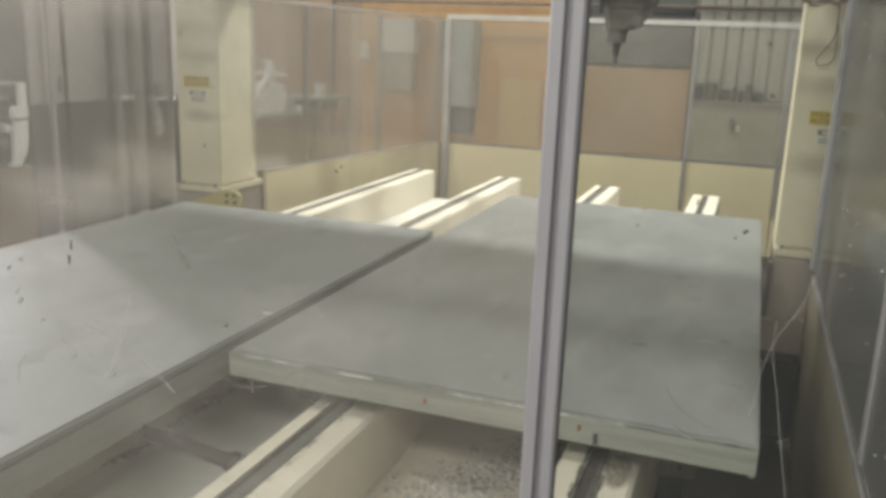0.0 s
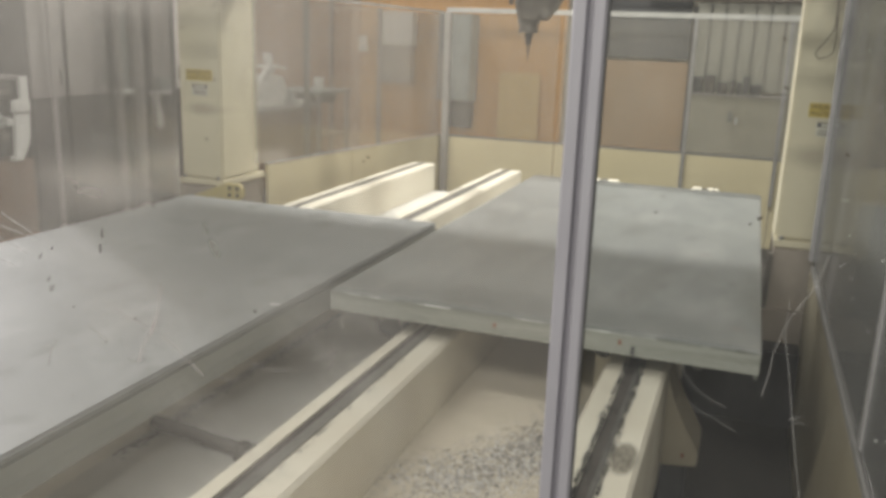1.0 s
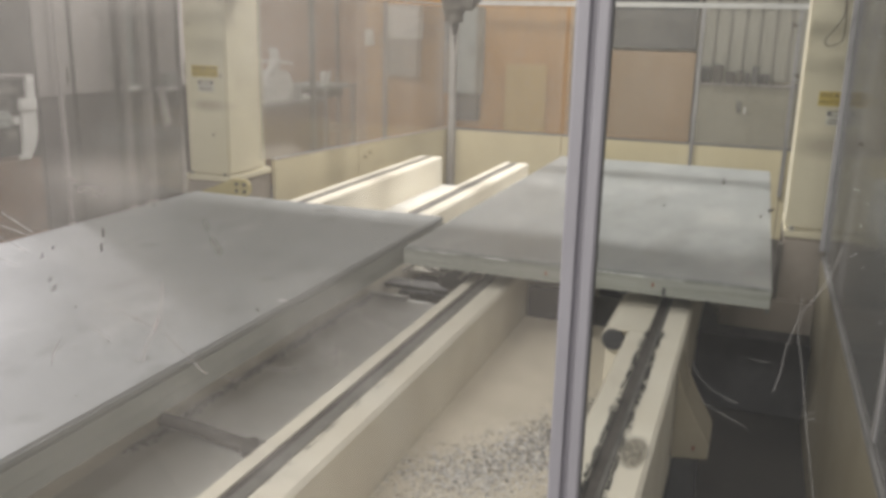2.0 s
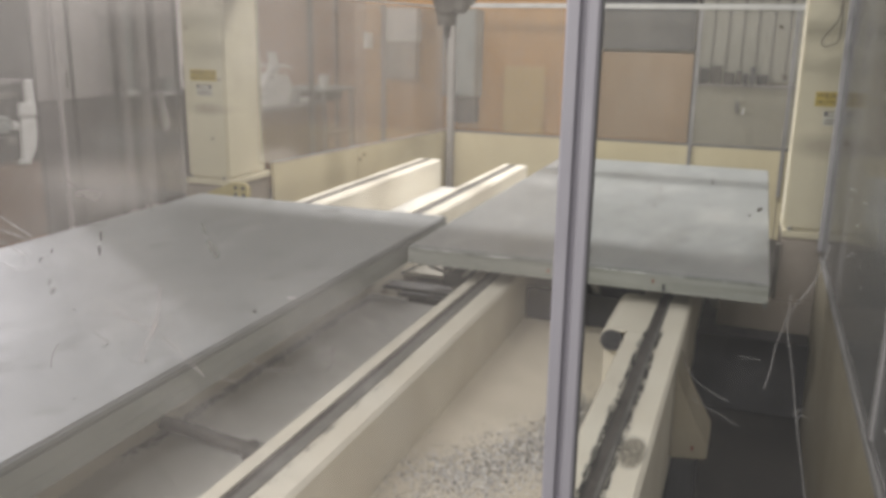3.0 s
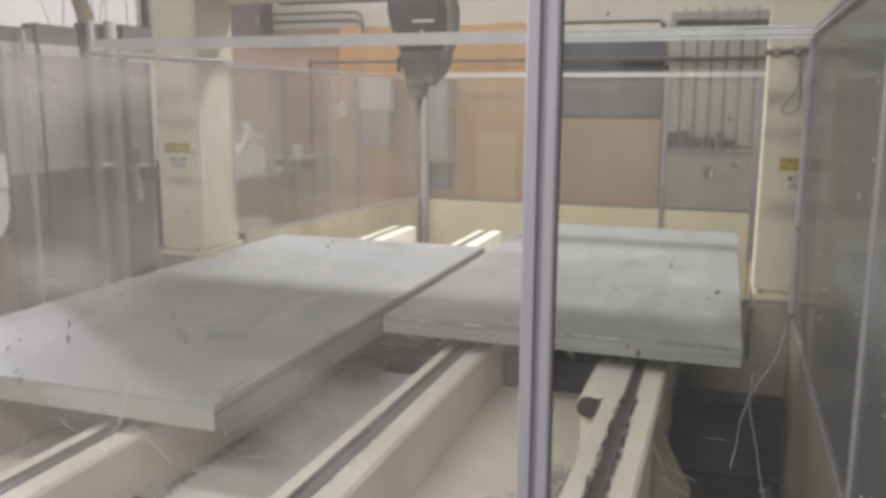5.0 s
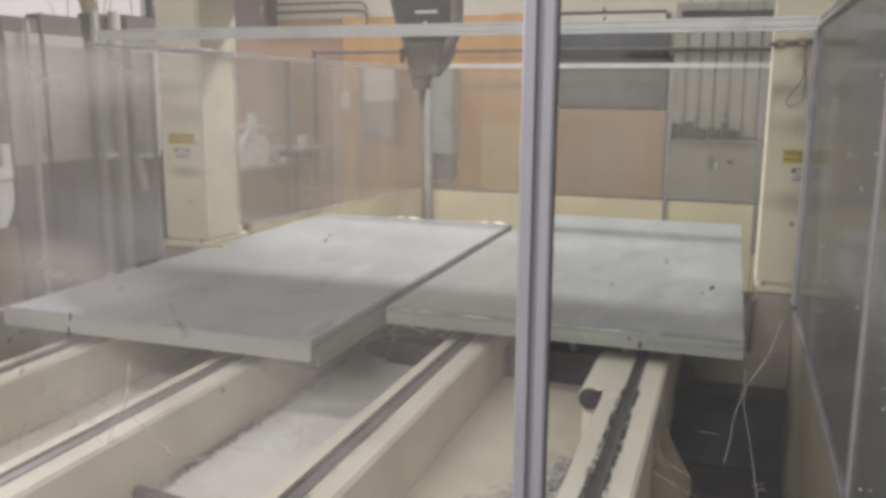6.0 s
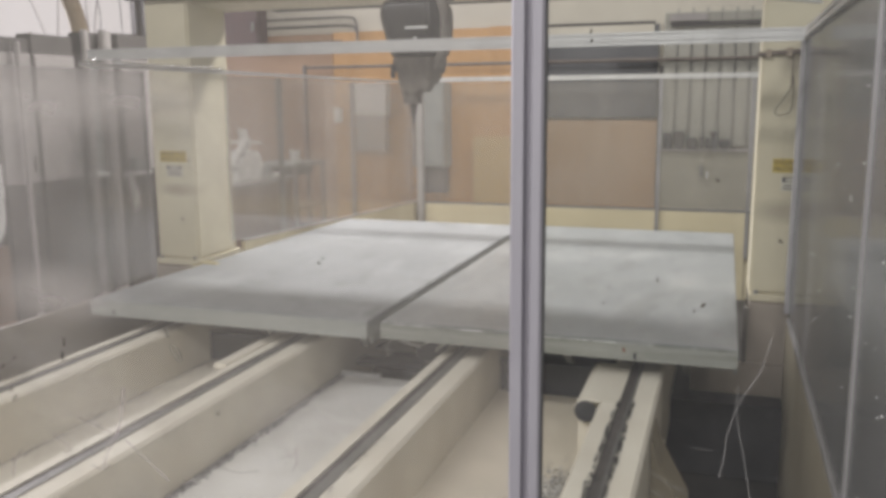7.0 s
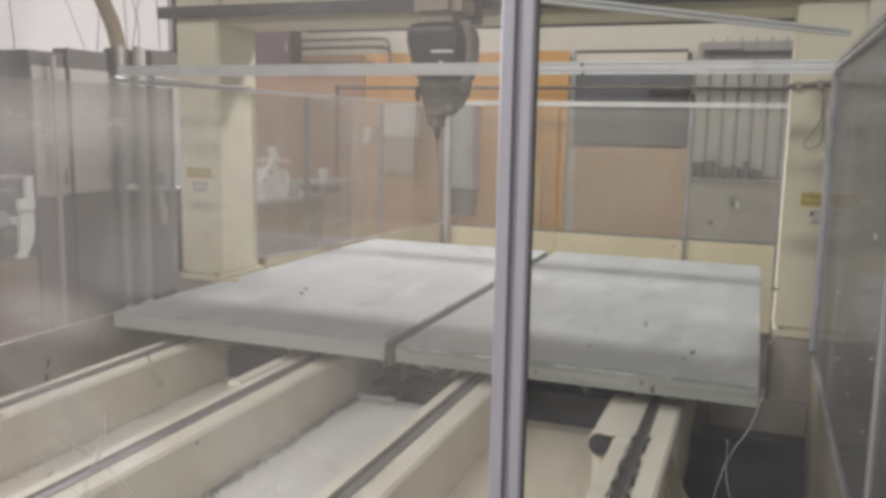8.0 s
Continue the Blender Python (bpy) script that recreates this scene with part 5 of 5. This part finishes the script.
part("arm", box(-5.10, -5.0, 5.36, 5.575, 1.41, 1.44), LOCKER, rack, "", 0.008)
part("arm", box(-5.10, -5.0, 5.10, 5.50, 1.31, 1.345), GRIME, rack, "", 0.008)
part("arm", box(-5.10, -5.0, 5.38, 5.468, 0.99, 1.04), GRIME, rack, "", 0.008)
part("tub", box(-5.2, -5.0, 5.05, 5.44, 1.07, 1.19), BOXGREY, rack, "pale grey plastic tub", 0.02)
part("back_plate", box(-5.25, -5.205, 5.0, 5.66, 0.84, 1.12), LOCKER_DARK, rack)
part("stand", box(-5.6, -5.0, 4.7, 5.66, 0.0, 0.838), mat("rusty_brown_board", (0.24, 0.155, 0.105), (0.18, 0.115, 0.08), 0.6), rack, "brown board stand", 0.01)
duct2 = thing("hanging_hose", (-7.6, 9.5, 2.6), "tan flexible hose hanging from the ceiling", "hose")
smooth(part("hose", tube([(-8.6, 9.6, 5.2), (-8.3, 9.6, 4.0), (-7.9, 9.6, 3.3), (-7.72, 9.6, 2.9), (-7.66, 9.6, 2.5), (-7.7, 9.6, 2.2)], 0.10, 14), HOSE, duct2))
for k in range(4):
    hw = thing("hanging_cable", (-8.2 - 0.5 * k, 12.5, 4.0), "thin dark cable hanging before the window", "cable", "cables before the window")
    part("cord", tube([(-8.4 - 0.5 * k, 12.5, 5.205), (-8.35 - 0.55 * k, 12.5, 4.2), (-8.6 - 0.4 * k, 12.5, 3.3), (-8.4 - 0.5 * k, 12.5, 2.7)], 0.008, 5), RUBBER, hw)

pipe_run = thing("pipe_run", (-2.8, 12.38, 2.4), "rusty brown pipe along the wall with a drop", "pipe")
smooth(part("pipe", tube([(-6.08, 12.38, 2.36), (-3.0, 12.38, 2.365), (0.35, 12.38, 2.37)], 0.024, 8), PIPE_BROWN, pipe_run))
smooth(part("drop_pipe", lathe(-6.08, 12.38, [(0.034, 0.0), (0.034, 2.40)], 10), PIPE_BROWN, pipe_run))

for pts in ([(0.700, 1.545), (0.745, 1.552), (0.735, 1.540)], [(0.712, 1.530), (0.738, 1.548), (0.728, 1.553)]):
    part("paint_chip", prism(pts, "z", TABLE_Z + 0.0005, TABLE_Z + 0.002), WHITE, table_l, "white chipped spot")
part("slot", box(0.352, 0.364, -0.0075, -0.0052, TABLE_Z - 0.075, TABLE_Z - 0.045), DARK, table_r, "dark slot in the edge")
# Polished strip laid on beam a to make its white glint.
part("glint_strip", box(-2.845, -2.832, 3.50, 3.64, BEAM_Z + 0.0045, BEAM_Z + 0.008), BRIGHT, beams["a"], "bright strip put in for the glint on worn metal")
# Thin strip carrying the edge wear and the painted highlight.
part("worn_highlight_strip", box(-0.748, 0.748, -0.0068, -0.0052, TABLE_Z - 0.011, TABLE_Z - 0.0055), WORN_HIGHLIGHT, table_r, "worn edge line with its highlight painted pale")
for x, z in ((0.31, 0.845), (-0.12, 0.838)):
    part("rust_spot", box(x, x + 0.009, -0.0066, -0.0052, z, z + 0.016), RUST, table_r, "rust red spot")
part("rust_spot", box(-0.212, -0.202, 3.797, 3.7995, 0.385, 0.402), RUST, foot, "rust red spot")


def motions():
    walk(table_r, [(0.0, pose(-0.75, 3.00, 0)), (0.5, pose(-0.75, 3.295, 0)), (1.0, pose(-0.75, 3.60, 0)), (1.5, pose(-0.75, 3.91, 0)),
                   (1.8, pose(-0.75, 4.10, 0)), (2.0, pose(-0.75, 4.215, 0)), (2.15, pose(-0.75, 4.275, 0)), (2.3, pose(-0.75, 4.28, 0)), (8.0, pose(-0.75, 4.28, 0))])
    walk(table_l, [(0.0, pose(-2.305, 1.80, 0)), (2.75, pose(-2.305, 1.80, 0)), (2.9, pose(-2.305, 1.815, 0)), (3.0, pose(-2.305, 1.865, 0)), (3.5, pose(-2.305, 2.145, 0)),
                   (4.0, pose(-2.305, 2.45, 0)), (4.5, pose(-2.305, 2.755, 0)), (5.8, pose(-2.305, 3.555, 0)), (6.5, pose(-2.305, 3.985, 0)),
                   (6.8, pose(-2.305, 4.165, 0)), (7.0, pose(-2.305, 4.255, 0)), (7.2, pose(-2.305, 4.28, 0)), (8.0, pose(-2.305, 4.28, 0))])
    walk(spindle, [(0.0, pose(-0.73, 4.93, 1.74)), (0.5, pose(-0.935, 4.93, 1.74)), (1.0, pose(-1.15, 4.93, 1.74)), (1.5, pose(-1.345, 4.93, 1.74)),
                   (1.9, pose(-1.51, 4.93, 1.74)), (2.1, pose(-1.57, 4.93, 1.74)), (2.4, pose(-1.575, 4.93, 1.74)), (8.0, pose(-1.575, 4.93, 1.74))])


motions()
